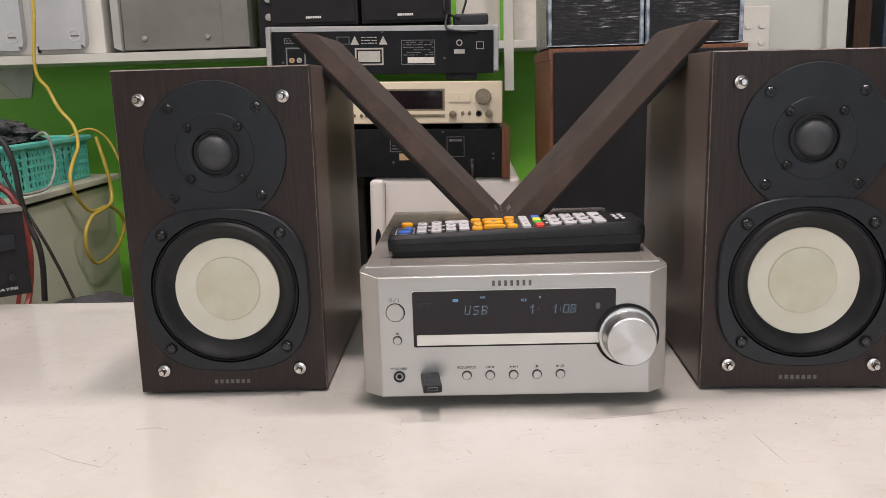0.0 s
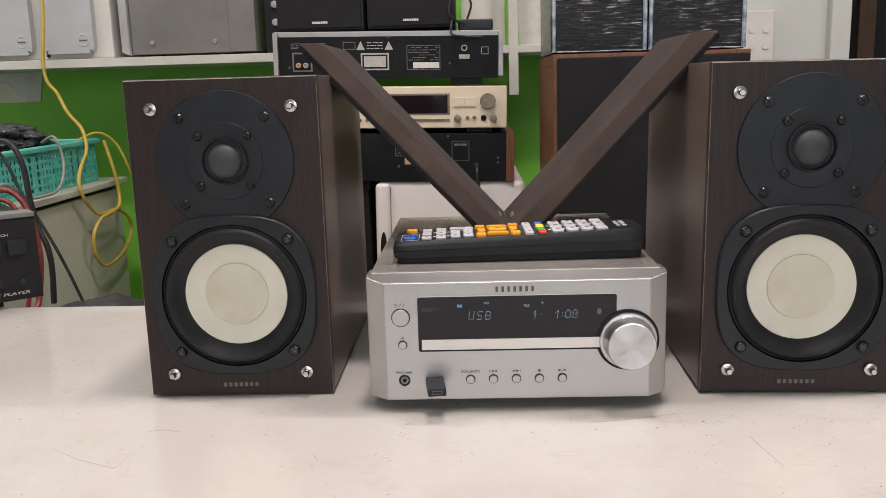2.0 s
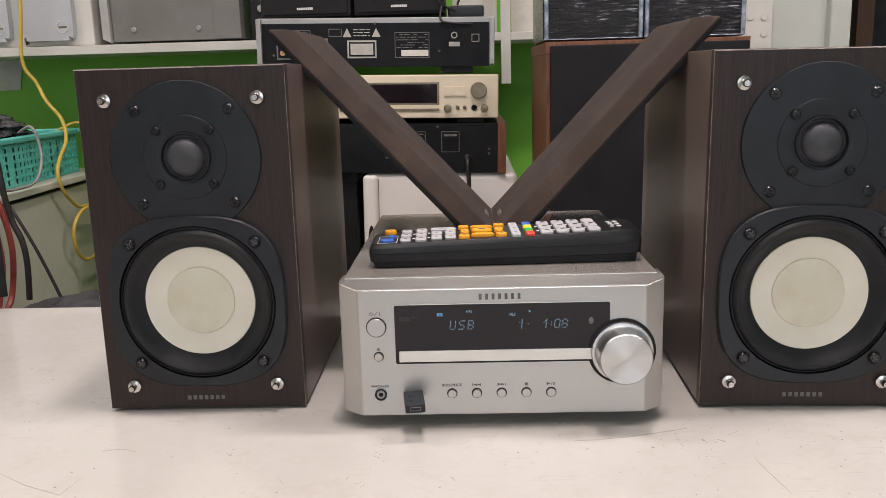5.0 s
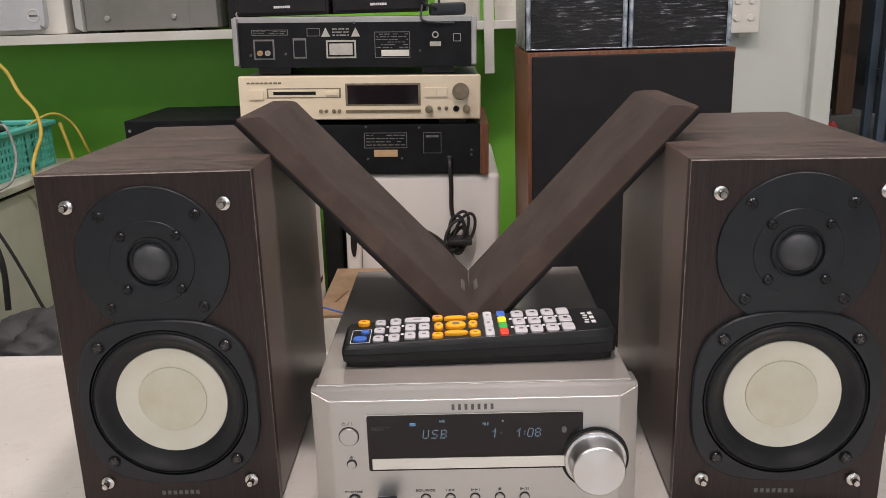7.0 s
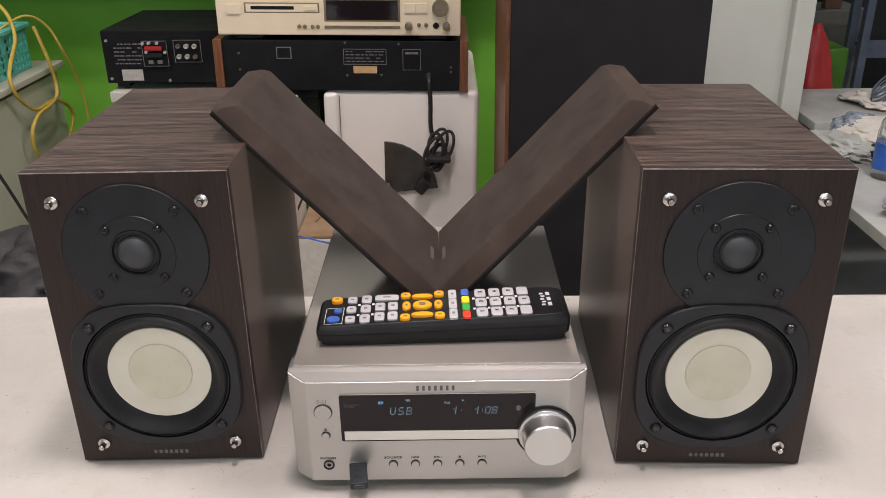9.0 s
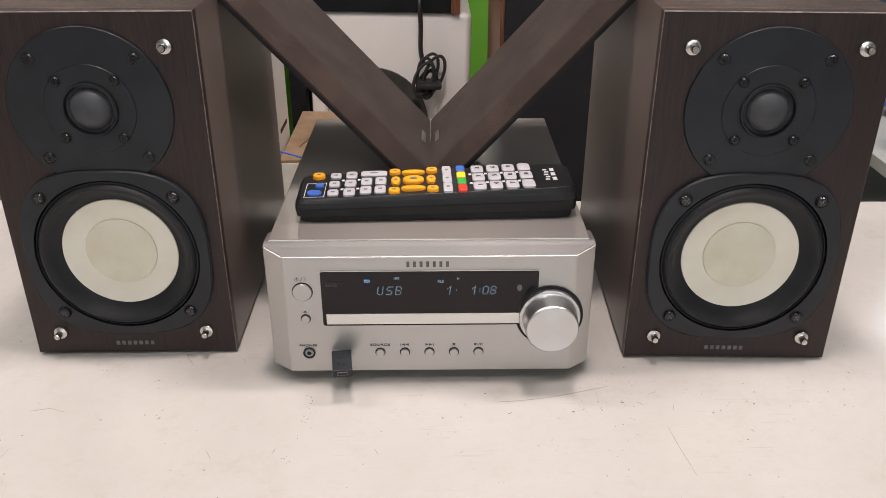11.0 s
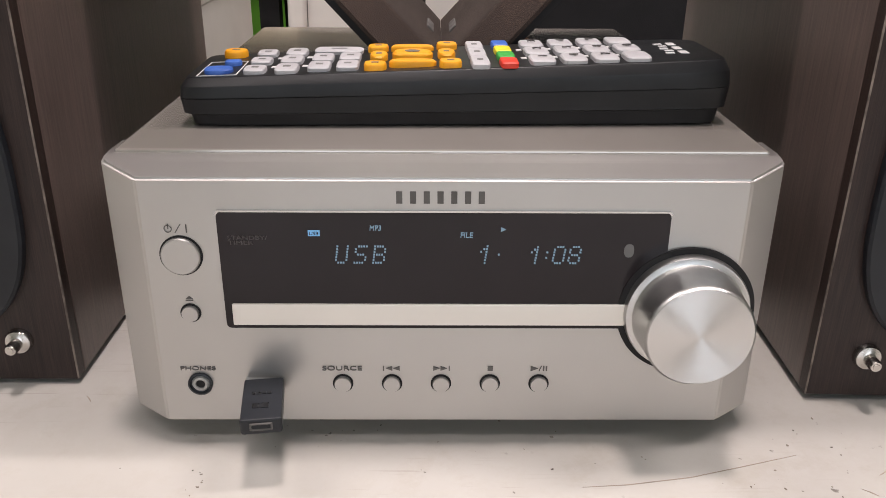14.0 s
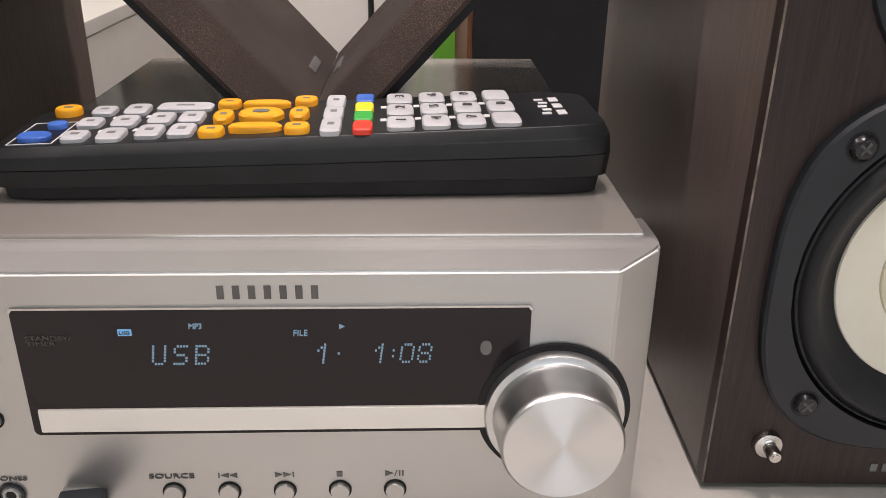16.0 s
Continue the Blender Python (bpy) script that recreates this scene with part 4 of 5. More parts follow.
    for v, c in ((0.0182, M_KEYB), (0.0060, M_KEYY), (-0.0060, M_KEYG), (-0.0180, M_KEYR)):
        key(0.0180, v, 0.0064, 0.0106, c, 5)
    digits = (("3", "2", "1"), ("6", "5", "4"), ("9", "8", "7"), ("", "0", ""))
    for c, col in enumerate(digits):
        for v, ch in zip(rows, col):
            k = key(0.0300 + 0.0112 * c, v, 0.0090, 0.0130, M_KEYW, 5)
            if ch:
                bm = words(ch, -0.0011, -0.0016, 0.0032, 0)
                moved(bm, Matrix.Translation((0.0300 + 0.0112 * c, v, top * lift(0.0300 + 0.0112 * c) + 0.00232)) @ Matrix.Rotation(radians(90), 4, "Z") @ Matrix.Rotation(radians(-90), 4, "X"))
                part("digit", bm, M_PRINT, k, "", False)
    print_bits = bmesh.new()
    for k in range(3):
        box(0.0815, 0.0845, 0.0100 - 0.0085 * k - 0.0026, 0.0100 - 0.0085 * k + 0.0026, top, top + 0.0002, 0, 1, print_bits)
    for k in range(5):
        box(0.0765 + 0.0008 * (k % 2), 0.0795 + 0.0008 * (k % 2), 0.0105 - 0.0045 * k - 0.0013, 0.0105 - 0.0045 * k + 0.0010, top, top + 0.0002, 0, 1, print_bits)
    for x in (-0.0655, -0.0545, 0.0245, 0.0357, 0.0469, 0.0581):
        for v in (0.0085, -0.0080):
            box(x - 0.0010, x + 0.0010, v - 0.0014, v + 0.0014, top, top + 0.0002, 0, 1, print_bits)
    frame_x = (-0.0910, -0.0770)
    for a, b, c, d in ((frame_x[0], frame_x[1], 0.0050, 0.0054), (frame_x[0], frame_x[1], -0.0200, -0.0196), (frame_x[0], frame_x[0] + 0.0004, -0.0200, 0.0054), (frame_x[1] - 0.0004, frame_x[1], -0.0200, 0.0054)):
        box(a, b, c, d, top, top + 0.0002, 0, 1, print_bits)
    for v in print_bits.verts:
        v.co.z *= lift(v.co.x)
    part("printing", print_bits, M_WHITEPRINT, m, "small white printing", False, "stuff")


remote()


# ---- the stack of audio gear behind ----
def stack_pose(x, y, z):
    return pose(x, y, z, 0, 1.2, 0)


def cassette_deck():
    d = thing("disc_deck", stack_pose(-0.190, 1.06, 0.236), "black disc deck seen from behind, silver cover", "audio deck", "stack of audio decks")
    hw, h = 0.220, 0.101
    part("cover", box(-hw, hw, 0.006, 0.30, 0.014, h, 0.002), M_STEEL, d, "silver grey steel cover")
    part("back_panel", box(-hw + 0.010, hw - 0.010, 0.0, 0.012, 0.012, h - 0.010), M_BACKPANEL, d, "black rear panel")
    for s in (-1, 1):
        part("side_flange", box(s * hw - 0.009 if s > 0 else s * hw, s * hw if s > 0 else s * hw + 0.009, -0.006, 0.02, 0.016, h - 0.002, 0.001), M_STEEL, d)
        part("foot", box(s * 0.15 - 0.03, s * 0.15 + 0.03, 0.01, 0.06, 0.0, 0.014, 0.002), M_RUBBER, d)
    sock = part("socket_plate", box(-0.184, -0.146, -0.001, 0.001, 0.026, 0.062), M_LABEL, d, "framed audio socket plate")
    part("plate_face", box(-0.181, -0.149, -0.0016, 0.001, 0.029, 0.059), M_BACKPANEL, sock)
    for k, (x, mat) in enumerate(((-0.172, M_TAPE), (-0.158, M_DULL))):
        part("socket", lathe([(0.0048, 0.0), (0.0048, -0.007), (0.003, -0.007), (0.003, -0.003), (0, -0.003)], 20, x, 0.038), mat, sock)
    digi = part("socket_plate", box(-0.112, -0.088, -0.001, 0.001, 0.028, 0.064), M_LABEL, d)
    part("plate_face", box(-0.110, -0.090, -0.0016, 0.001, 0.031, 0.060), M_BACKPANEL, digi)
    strip = part("strip_label", thin_frame(-0.186, -0.120, 0.069, 0.079, 0.0), M_LABEL, d, "thin framed strip label", False)
    part("fine_print", print_lines(-0.183, -0.123, 0.0705, 0.0775, 2, 0.0, 3), M_LABEL, strip, "", False, "stuff")
    part("small_mark", thin_frame(-0.086, -0.062, 0.067, 0.081, 0.0), M_LABEL, d, "", False)
    for x in (-0.052, 0.002):
        part("warning_mark", prism([(x - 0.008, 0.066), (x + 0.008, 0.066), (x, 0.082)], -0.001, 0.001), M_DULL, d, "white triangle mark", False)
    part("warning_text", print_lines(-0.040, -0.010, 0.066, 0.082, 3, 0.0, 4), M_DULL, d, "", False, "stuff")
    lab = part("label_plate", box(-0.052, 0.002, -0.001, 0.001, 0.028, 0.060), M_DULL, d, "white framed label")
    part("label_face", box(-0.049, -0.001, -0.0016, 0.001, 0.031, 0.057), M_BACKPANEL, lab)
    part("label_sheet", box(-0.046, -0.004, -0.0022, 0.001, 0.034, 0.054), M_DULL, lab)
    rat = part("rating_plate", thin_frame(0.036, 0.100, 0.028, 0.074, 0.0), M_LABEL, d, "grey framed rating plate", False)
    part("paper_strip", box(0.048, 0.098, -0.0012, 0.001, 0.031, 0.042), M_PAPER, rat, "cream paper strip")
    part("fine_print", print_lines(0.039, 0.097, 0.044, 0.072, 6, 0.0, 5), M_LABEL, rat, "", False, "stuff")
    part("approval_mark", lathe([(0.006, -0.0008), (0.004, -0.0008)], 20, 0.146, 0.068), M_DULL, d)
    part("approval_mark", box(0.136, 0.156, -0.0008, 0.001, 0.048, 0.056, 0.0002), M_DULL, d)
    part("class_mark", thin_frame(0.178, 0.192, 0.056, 0.070, 0.0), M_DULL, d, "", False)
    for x, z in ((-0.190, 0.034), (-0.126, 0.036), (0.118, 0.040), (0.0, 0.090)):
        part("screw", lathe([(0.0024, 0.0), (0.0024, -0.0015), (0, -0.002)], 12, x, z), M_SLOT, d)
    return d


cassette_deck()


def cream_deck():
    d = thing("minidisc_deck", stack_pose(-0.186, 1.055, 0.150), "champagne gold audio deck with dark display and knobs", "audio deck", "stack of audio decks")
    hw, h = 0.222, 0.083
    part("fascia", box(-hw, hw, 0.0, 0.02, 0.003, h, 0.003), M_CREAMDECK, d, "champagne gold front panel")
    part("casing", box(-hw + 0.004, hw - 0.004, 0.02, 0.28, 0.003, h - 0.002, 0.002), M_STEEL, d, "grey metal casing")
    for s in (-1, 1):
        part("foot", box(s * 0.17 - 0.025, s * 0.17 + 0.025, 0.02, 0.07, -0.006, 0.003), M_RUBBER, d)
    part("display", box(-0.022, 0.108, -0.001, 0.002, 0.031, 0.066, 0.001), M_GLASS, d, "dark display window")
    part("display_rim", box(-0.026, 0.112, -0.0004, 0.002, 0.028, 0.069, 0.0004), M_GOLD, d)
    slot = part("disc_slot", box(-0.170, -0.034, -0.0006, 0.002, 0.043, 0.061, 0.0004), M_GOLD, d, "bronze disc slot surround")
    part("slot_face", box(-0.167, -0.037, -0.0010, 0.002, 0.045, 0.059), M_CREAMDECK, slot)
    part("slot_gap", box(-0.158, -0.080, -0.0014, 0.002, 0.049, 0.055), M_BACKPANEL, slot)
    part("slot_key", box(-0.062, -0.040, -0.003, 0.002, 0.048, 0.055, 0.0005), M_CREAMDECK, slot)
    part("power_key", box(-0.202, -0.176, -0.003, 0.002, 0.041, 0.058, 0.0006), M_CREAMDECK, d)
    part("strip_key", box(-0.026, 0.112, -0.002, 0.002, 0.016, 0.021, 0.0004), M_GOLD, d)
    for x in (0.120, 0.141):
        part("transport_key", box(x, x + 0.020, -0.003, 0.002, 0.044, 0.061, 0.0006), M_CREAMDECK, d)
    part("big_knob", lathe([(0.0150, 0.0), (0.0150, -0.010), (0.0138, -0.013), (0, -0.013)], 36, 0.185, 0.054), M_GOLD, d, "round bronze knob")
    for x in (0.127, 0.196):
        part("small_knob", lathe([(0.0072, 0.0), (0.0066, -0.010), (0, -0.011)], 24, x, 0.021), M_GOLD, d)
    for x in (0.146, 0.159, -0.072, -0.062, -0.048, -0.038):
        part("pin_key", lathe([(0.0036, 0.0), (0.0034, -0.003), (0, -0.004)], 14, x, 0.023 if x > 0 else 0.019), M_GOLD, d)
    part("jack", lathe([(0.0055, 0.0), (0.0055, -0.002), (0.0030, -0.002), (0.0030, 0.0), (0, 0.0)], 18, 0.177, 0.022), M_MATT, d)
    part("small_print", bars(-0.206, 0.069, 0.066, 0.003, 8, 0.0, 0.0006, 0.3), M_GOLD, d, "", False)
    return d


cream_deck()


def black_amp():
    a = thing("amplifier", stack_pose(-0.187, 1.06, 0.049), "black amplifier seen from behind with teak side panels", "amplifier", "stack of audio decks")
    hw, h = 0.236, 0.094
    part("back_panel", box(-hw + 0.016, hw - 0.016, 0.0, 0.27, 0.001, h, 0.0015), M_BACKPANEL, a, "black steel rear panel")
    for s in (-1, 1):
        x0, x1 = (hw - 0.016, hw) if s > 0 else (-hw, -hw + 0.016)
        part("side_panel", box(x0, x1, -0.004, 0.28, 0.0, h + 0.001, 0.001), M_REDWOOD, a, "reddish teak side panel")
    pl = part("rating_plate", thin_frame(0.004, 0.084, 0.050, 0.079, 0.0), M_LABEL, a, "grey framed rating plate", False)
    part("fine_print", print_lines(0.008, 0.080, 0.053, 0.077, 4, 0.0, 6), M_LABEL, pl, "", False, "stuff")
    part("tan_label", box(0.022, 0.066, -0.0010, 0.001, 0.034, 0.047), M_TAPE, a, "tan paper label")
    out = part("mains_socket", thin_frame(0.114, 0.148, 0.040, 0.079, 0.0), M_LABEL, a, "black mains outlet")
    part("socket_face", box(0.116, 0.146, -0.0020, 0.001, 0.042, 0.077, 0.001), M_BACKPANEL, out)
    part("socket_flap", box(0.119, 0.143, -0.0030, 0.001, 0.070, 0.074), M_LABEL, out)
    for x, z in ((0.010, 0.030), (0.074, 0.031), (0.008, 0.090), (0.107, 0.088), (0.204, 0.046), (0.204, 0.037), (-0.19, 0.04), (-0.19, 0.07)):
        part("screw", lathe([(0.0024, 0.0), (0.0024, -0.0015), (0, -0.002)], 12, x, z), M_SLOT, a)
    gp = part("ground_plate", box(-0.120, -0.092, -0.0010, 0.001, 0.060, 0.082), M_LABEL, a)
    part("plate_face", box(-0.118, -0.094, -0.0016, 0.001, 0.062, 0.080), M_BACKPANEL, gp)
    part("binding_post", lathe([(0.006, 0.0), (0.006, -0.012), (0, -0.013)], 16, -0.170, 0.030), M_STEEL, a)
    part("grommet", lathe([(0.006, 0.0), (0.006, -0.005), (0.003, -0.007), (0, -0.007)], 16, 0.163, 0.030), M_RUBBER, a)
    # mains lead with its tied bundle
    pts = [(0.163, -0.006, 0.030), (0.164, -0.018, 0.018), (0.166, -0.016, -0.02), (0.166, -0.014, -0.060), (0.170, -0.014, -0.085)]
    lead = part("mains_lead", tube(pts, 0.0042, 10), M_CABLE, a, "black mains lead hanging down")
    coil = bmesh.new()
    rng = random.Random(4)
    for k in range(6):
        cx, cz, rx, rz = 0.180 + rng.uniform(-0.010, 0.012), -0.114 + rng.uniform(-0.014, 0.014), rng.uniform(0.010, 0.018), rng.uniform(0.022, 0.038)
        tilt = rng.uniform(-0.5, 0.1)
        ring = []
        for j in range(13):
            t = 2 * math.pi * j / 12 + k
            px, pz = rx * math.cos(t), rz * math.sin(t)
            ring.append((cx + px * math.cos(tilt) + pz * math.sin(-tilt), -0.012 - 0.004 * k + 0.006 * math.sin(t), cz + px * math.sin(tilt) + pz * math.cos(tilt)))
        tube(ring, 0.0030, 7, 4, coil)
    part("cable_coil", coil, M_CABLE, lead, "bundled loops of cable", True, "stuff")
    part("tie", box(0.160, 0.205, -0.046, -0.004, -0.128, -0.116, 0.004), M_CABLE, lead)
    part("plug", moved(box(-0.011, 0.011, -0.010, 0.010, -0.030, 0.0, 0.004), Matrix.Translation((0.160, -0.022, -0.170)) @ Matrix.Rotation(radians(40), 4, "Y")), M_CABLE, lead)
    return a


black_amp()


def small_amp():
    a = thing("small_amplifier", pose(-0.545, 1.17, 0.034, 0, 0.5, 0), "small black amplifier, rear sockets showing", "amplifier")
    part("casing", box(-0.127, 0.130, 0.0, 0.26, 0.010, 0.114, 0.002), M_BACKPANEL, a, "black steel casing")
    part("back_panel", box(-0.125, 0.128, -0.003, 0.002, 0.012, 0.104), M_BACKPANEL, a)
    for s in (-0.10, 0.10):
        part("foot", box(s - 0.012, s + 0.012, 0.01, 0.04, 0.0, 0.010), M_RUBBER, a)
    part("text_block", print_lines(-0.104, -0.050, 0.046, 0.092, 6, -0.003, 7), M_LABEL, a, "", False, "stuff")
    t = part("terminal_panel", box(-0.046, 0.004, -0.008, 0.0, 0.045, 0.095, 0.001), M_BACKPANEL, a, "red and black speaker terminals")
    part("terminal_frame", thin_frame(-0.046, 0.004, 0.045, 0.095, -0.008), M_LABEL, t, "", False)
    part("red_clip", box(-0.040, -0.006, -0.013, -0.006, 0.076, 0.085, 0.002), M_RED, t)
    part("black_clip", box(-0.040, -0.006, -0.013, -0.006, 0.062, 0.071, 0.002), M_MATT, t)
    for x in (-0.036, -0.018):
        part("selector", box(x, x + 0.010, -0.011, -0.006, 0.050, 0.057, 0.001), M_LABEL, t)
    for x, z in ((-0.042, 0.090), (-0.030, 0.091), (-0.014, 0.091), (-0.037, 0.074), (0.0, 0.073)):
        part("terminal", lathe([(0.0030, -0.008), (0.0030, -0.014), (0, -0.015)], 12, x, z), M_DULL, t)
    j = part("line_panel", box(0.016, 0.070, -0.005, 0.0, 0.052, 0.096, 0.001), M_BACKPANEL, a, "framed line sockets")
    part("socket_frame", thin_frame(0.016, 0.070, 0.052, 0.096, -0.005), M_LABEL, j, "", False)
    for x in (0.026, 0.042, 0.058):
        for z in (0.064, 0.084):
            part("socket", lathe([(0.0046, -0.004), (0.0046, -0.012), (0.0026, -0.012), (0, -0.008)], 14, x, z), M_DULL if (x * 1000 + z * 1000) % 3 < 2 else M_GOLD, j)
    part("sticker", box(-0.094, -0.052, -0.0040, 0.0, 0.016, 0.038), M_DULL, a, "white paper sticker")
    for x, z in ((-0.116, 0.020), (0.116, 0.020), (0.0, 0.016), (-0.116, 0.095)):
        part("screw", lathe([(0.003, -0.003), (0.003, -0.005), (0, -0.005)], 10, x, z), M_STEEL, a)


small_amp()


def white_machine():
    w = thing("white_appliance", stack_pose(-0.075, 1.065, 0.047), "white enamelled appliance under the stacked decks", "appliance")
    part("body", box(-0.146, 0.146, 0.0, 0.40, -0.55, 0.0, 0.012, 4), M_APPL, w)
    part("side_door", box(-0.149, -0.120, -0.010, 0.02, -0.40, -0.004, 0.008, 3), M_APPL, w, "white rounded side flap")
    part("door_seam", box(-0.1205, -0.1190, -0.0015, 0.0, -0.40, -0.012), M_PRINT, w, "", False)
    part("oval_vent", prism(squarish(0.006, 0.030, 2, 28, -0.134, -0.130), -0.0125, -0.009), M_MATT, w, "dark oval vent")
    fan = [(-0.036, -0.100)] + [(-0.036 + 0.105 * math.sin(radians(a)), -0.205 + 0.105 * math.cos(radians(a))) for a in range(4, 92, 8)] + [(-0.036, -0.205)]
    part("smoked_cover", prism(fan, -0.006, -0.0005, 0.001), M_SMOKE, w, "smoked plastic quarter-round cover")
    part("base", box(-0.130, 0.130, 0.02, 0.38, -0.797, -0.548), M_APPL, w)


white_machine()


def low_stand(name, x0, x1, y0, y1, top, mat, label):
    s = thing(name, pose(0, 0, 0), label, "stand")
    part("top_board", box(x0, x1, y0, y1, top - 0.02, top, 0.002), mat, s)
    for x in (x0 + 0.02, x1 - 0.02):
        for y in (y0 + 0.02, y1 - 0.02):
            part("leg", box(x - 0.015, x + 0.015, y - 0.015, y + 0.015, -0.75, top - 0.02), mat, s)


# Black stand added under the amplifier; its legs imitate shade on the wall behind.
low_stand("black_stand", -0.426, -0.236, 1.075, 1.34, 0.052, M_MATT, "black stand under the amplifier, added to darken the gap beside the appliance")
low_stand("white_stand", -0.665, -0.432, 1.15, 1.45, 0.031, M_SHELF, "white laminate stand under the small amplifier")


def mini_speaker(x0, x1):
    s = thing("mini_speaker", pose((x0 + x1) / 2, 1.075, 0.342), "small black loudspeaker lying on the deck", "loudspeaker", "pair of mini speakers")
    hw = (x1 - x0) / 2 - 0.002
    part("cabinet", box(-hw, hw, 0.004, 0.16, 0.0, 0.17, 0.004), M_MATT, s)
    part("grille", box(-hw + 0.005, hw - 0.005, 0.0, 0.006, 0.005, 0.165, 0.002), M_CLOTH, s, "black cloth grille")
    part("badge", bars(-0.015, 0.013, 0.030, 0.0042, 9, 0.0, 0.0008, 0.22), M_WHITEPRINT, s, "row of white marks")
    return s


mini_speaker(-0.405, -0.232)
mini_speaker(-0.230, -0.057)


def adapter():
    a = thing("power_adapter", pose(-0.020, 1.09, 0.334), "small black power adapter with a curly lead", "power adapter")
    part("body", box(-0.034, 0.034, 0.0, 0.05, 0.0, 0.022, 0.005), M_BLACK, a)
    part("lead", tube([(-0.02, 0.0, 0.012), (-0.05, -0.02, 0.03), (-0.040, -0.01, 0.075), (-0.02, 0.0, 0.070), (-0.008, 0.0, 0.05), (-0.016, 0.0, 0.022)], 0.0022, 7), M_CABLE, a, "thin black lead")
    part("lead", tube([(-0.045, -0.018, 0.02), (-0.046, -0.034, -0.006), (-0.02, -0.034, -0.012), (0.012, -0.030, -0.014)], 0.0022, 7), M_CABLE, a, "thin black lead")


adapter()


# ---- brown floor speaker with wrapped boxes ----
def brown_speaker():
    s = thing("floor_speaker", pose(0.2595, 0.81, -0.75, 0, 0, 0), "tall teak floor speaker with a black cloth front", "loudspeaker")
    hw, h, d = 0.1565, 1.026, 0.30
    part("side_panel", box(-hw, -hw + 0.018, 0.0, d, 0.0, h - 0.018, 0.001), M_REDWOOD, s, "reddish teak side")
    part("side_panel", box(hw - 0.018, hw, 0.0, d, 0.0, h - 0.018, 0.001), M_REDWOOD, s, "reddish teak side")
    part("top_panel", box(-hw - 0.001, hw + 0.001, -0.001, d, h - 0.018, h, 0.001), M_REDWOOD, s, "reddish teak top")
    part("back_panel", box(-hw + 0.018, hw - 0.018, d - 0.018, d, 0.0, h - 0.018), M_MATT, s)
    part("grille", box(-hw + 0.006, hw - 0.002, -0.010, 0.012, 0.03, h - 0.006, 0.003), M_CLOTH, s, "black stretched cloth")
    part("plinth", box(-hw + 0.018, hw - 0.018, 0.012, d - 0.018, 0.0, 0.05), M_MATT, s)


brown_speaker()


def wrapped_box(x0, x1):
    b = thing("wrapped_speaker", pose((x0 + x1) / 2, 0.815, 0.2775), "black speaker wrapped in clear stretch film", "loudspeaker", "pair of wrapped speakers")
    hw = (x1 - x0) / 2
    bm = box(-hw, hw, 0.0, 0.22, 0.0, 0.24, 0.004)
    bmesh.ops.subdivide_edges(bm, edges=[e for e in bm.edges if e.calc_length() > 0.05], cuts=14, use_grid_fill=True)
    for v in bm.verts:
        v.co += v.co.normalized() * 0.0022 * noise.noise(Vector((v.co.x * 30, v.co.y * 30, v.co.z * 130)))
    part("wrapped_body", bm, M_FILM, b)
    for s in (-1, 1):
        part("film_edge", tube([(s * (hw - 0.004), -0.002, 0.002 + 0.02 * k) for k in range(12)], 0.0034, 6, 3), M_CLEAR, b, "gathered shiny film along the edge")
    sag = random.Random(5)
    hem = tube([(-hw + hw * k / 12, -0.0015 + sag.uniform(-0.0003, 0.0003), 0.002 + sag.uniform(-0.0003, 0.0003)) for k in range(25)], 0.0009, 6, 3)
    part("film_hem", hem, M_CLEAR, b, "crinkled film hem")


wrapped_box(0.100, 0.2535)
wrapped_box(0.2545, 0.410)


# ---- wall shelf and what stands on it ----
def wall_shelf():
    s = thing("wall_shelf", pose(0, 0, 0), "long white shelf board on the green wall", "shelf")
    part("board", box(-2.3, -0.02, 1.40, 1.66, 0.297, 0.317, 0.001), M_SHELF, s)
    for x in (-1.5, -0.44):
        part("bracket", prism([(x - 0.006, 0.297), (x + 0.006, 0.297), (x + 0.006, 0.17), (x - 0.006, 0.17)], 1.648, 1.66), M_SHELF, s)


wall_shelf()


def wall_sheet():
    s = thing("wall_sheet", pose(0, 1.6575, 0), "faded grey paper sheet on the green wall under the shelf", "paper")
    part("sheet", prism([(-1.34, 0.220), (-1.181, 0.220), (-1.167, 0.2965), (-1.34, 0.2965)], -0.0015, 0.002), M_DESK, s)
    part("folded_corner", prism([(-1.34, 0.219), (-1.215, 0.219), (-1.262, 0.268), (-1.34, 0.280)], -0.004, -0.002), M_CABTOP, s, "beige folded corner")


wall_sheet()


def rack_post():
    s = thing("shelf_rack", pose(0, 0, 0), "white slotted shelf post with a crossbar", "rack")
    part("post", box(0.056, 0.078, 1.40, 1.42, 0.205, 1.2, 0.002), M_SHELF, s)
    part("crossbar", box(0.02, 0.24, 1.402, 1.42, 0.300, 0.318, 0.002), M_SHELF, s)
    part("board", box(0.02, 0.26, 1.42, 1.66, 0.300, 0.318, 0.002), M_SHELF, s)


rack_post()


def white_bottle():
    b = thing("white_bottle", pose(0.115, 1.47, 0.318), "white plastic bottle with a faded label", "bottle")
    part("body", moved(lathe([(0.0, 0.0), (0.030, 0.0), (0.032, 0.01), (0.032, 0.13), (0.014, 0.16), (0.014, 0.18), (0, 0.18)], 24), Matrix.Rotation(radians(90), 4, "X")), M_IVORY, b)
    part("label_band", moved(lathe([(0.0325, 0.03), (0.0328, 0.03), (0.0328, 0.10), (0.0325, 0.10)], 24), Matrix.Rotation(radians(90), 4, "X")), M_PAPER, b)


white_bottle()


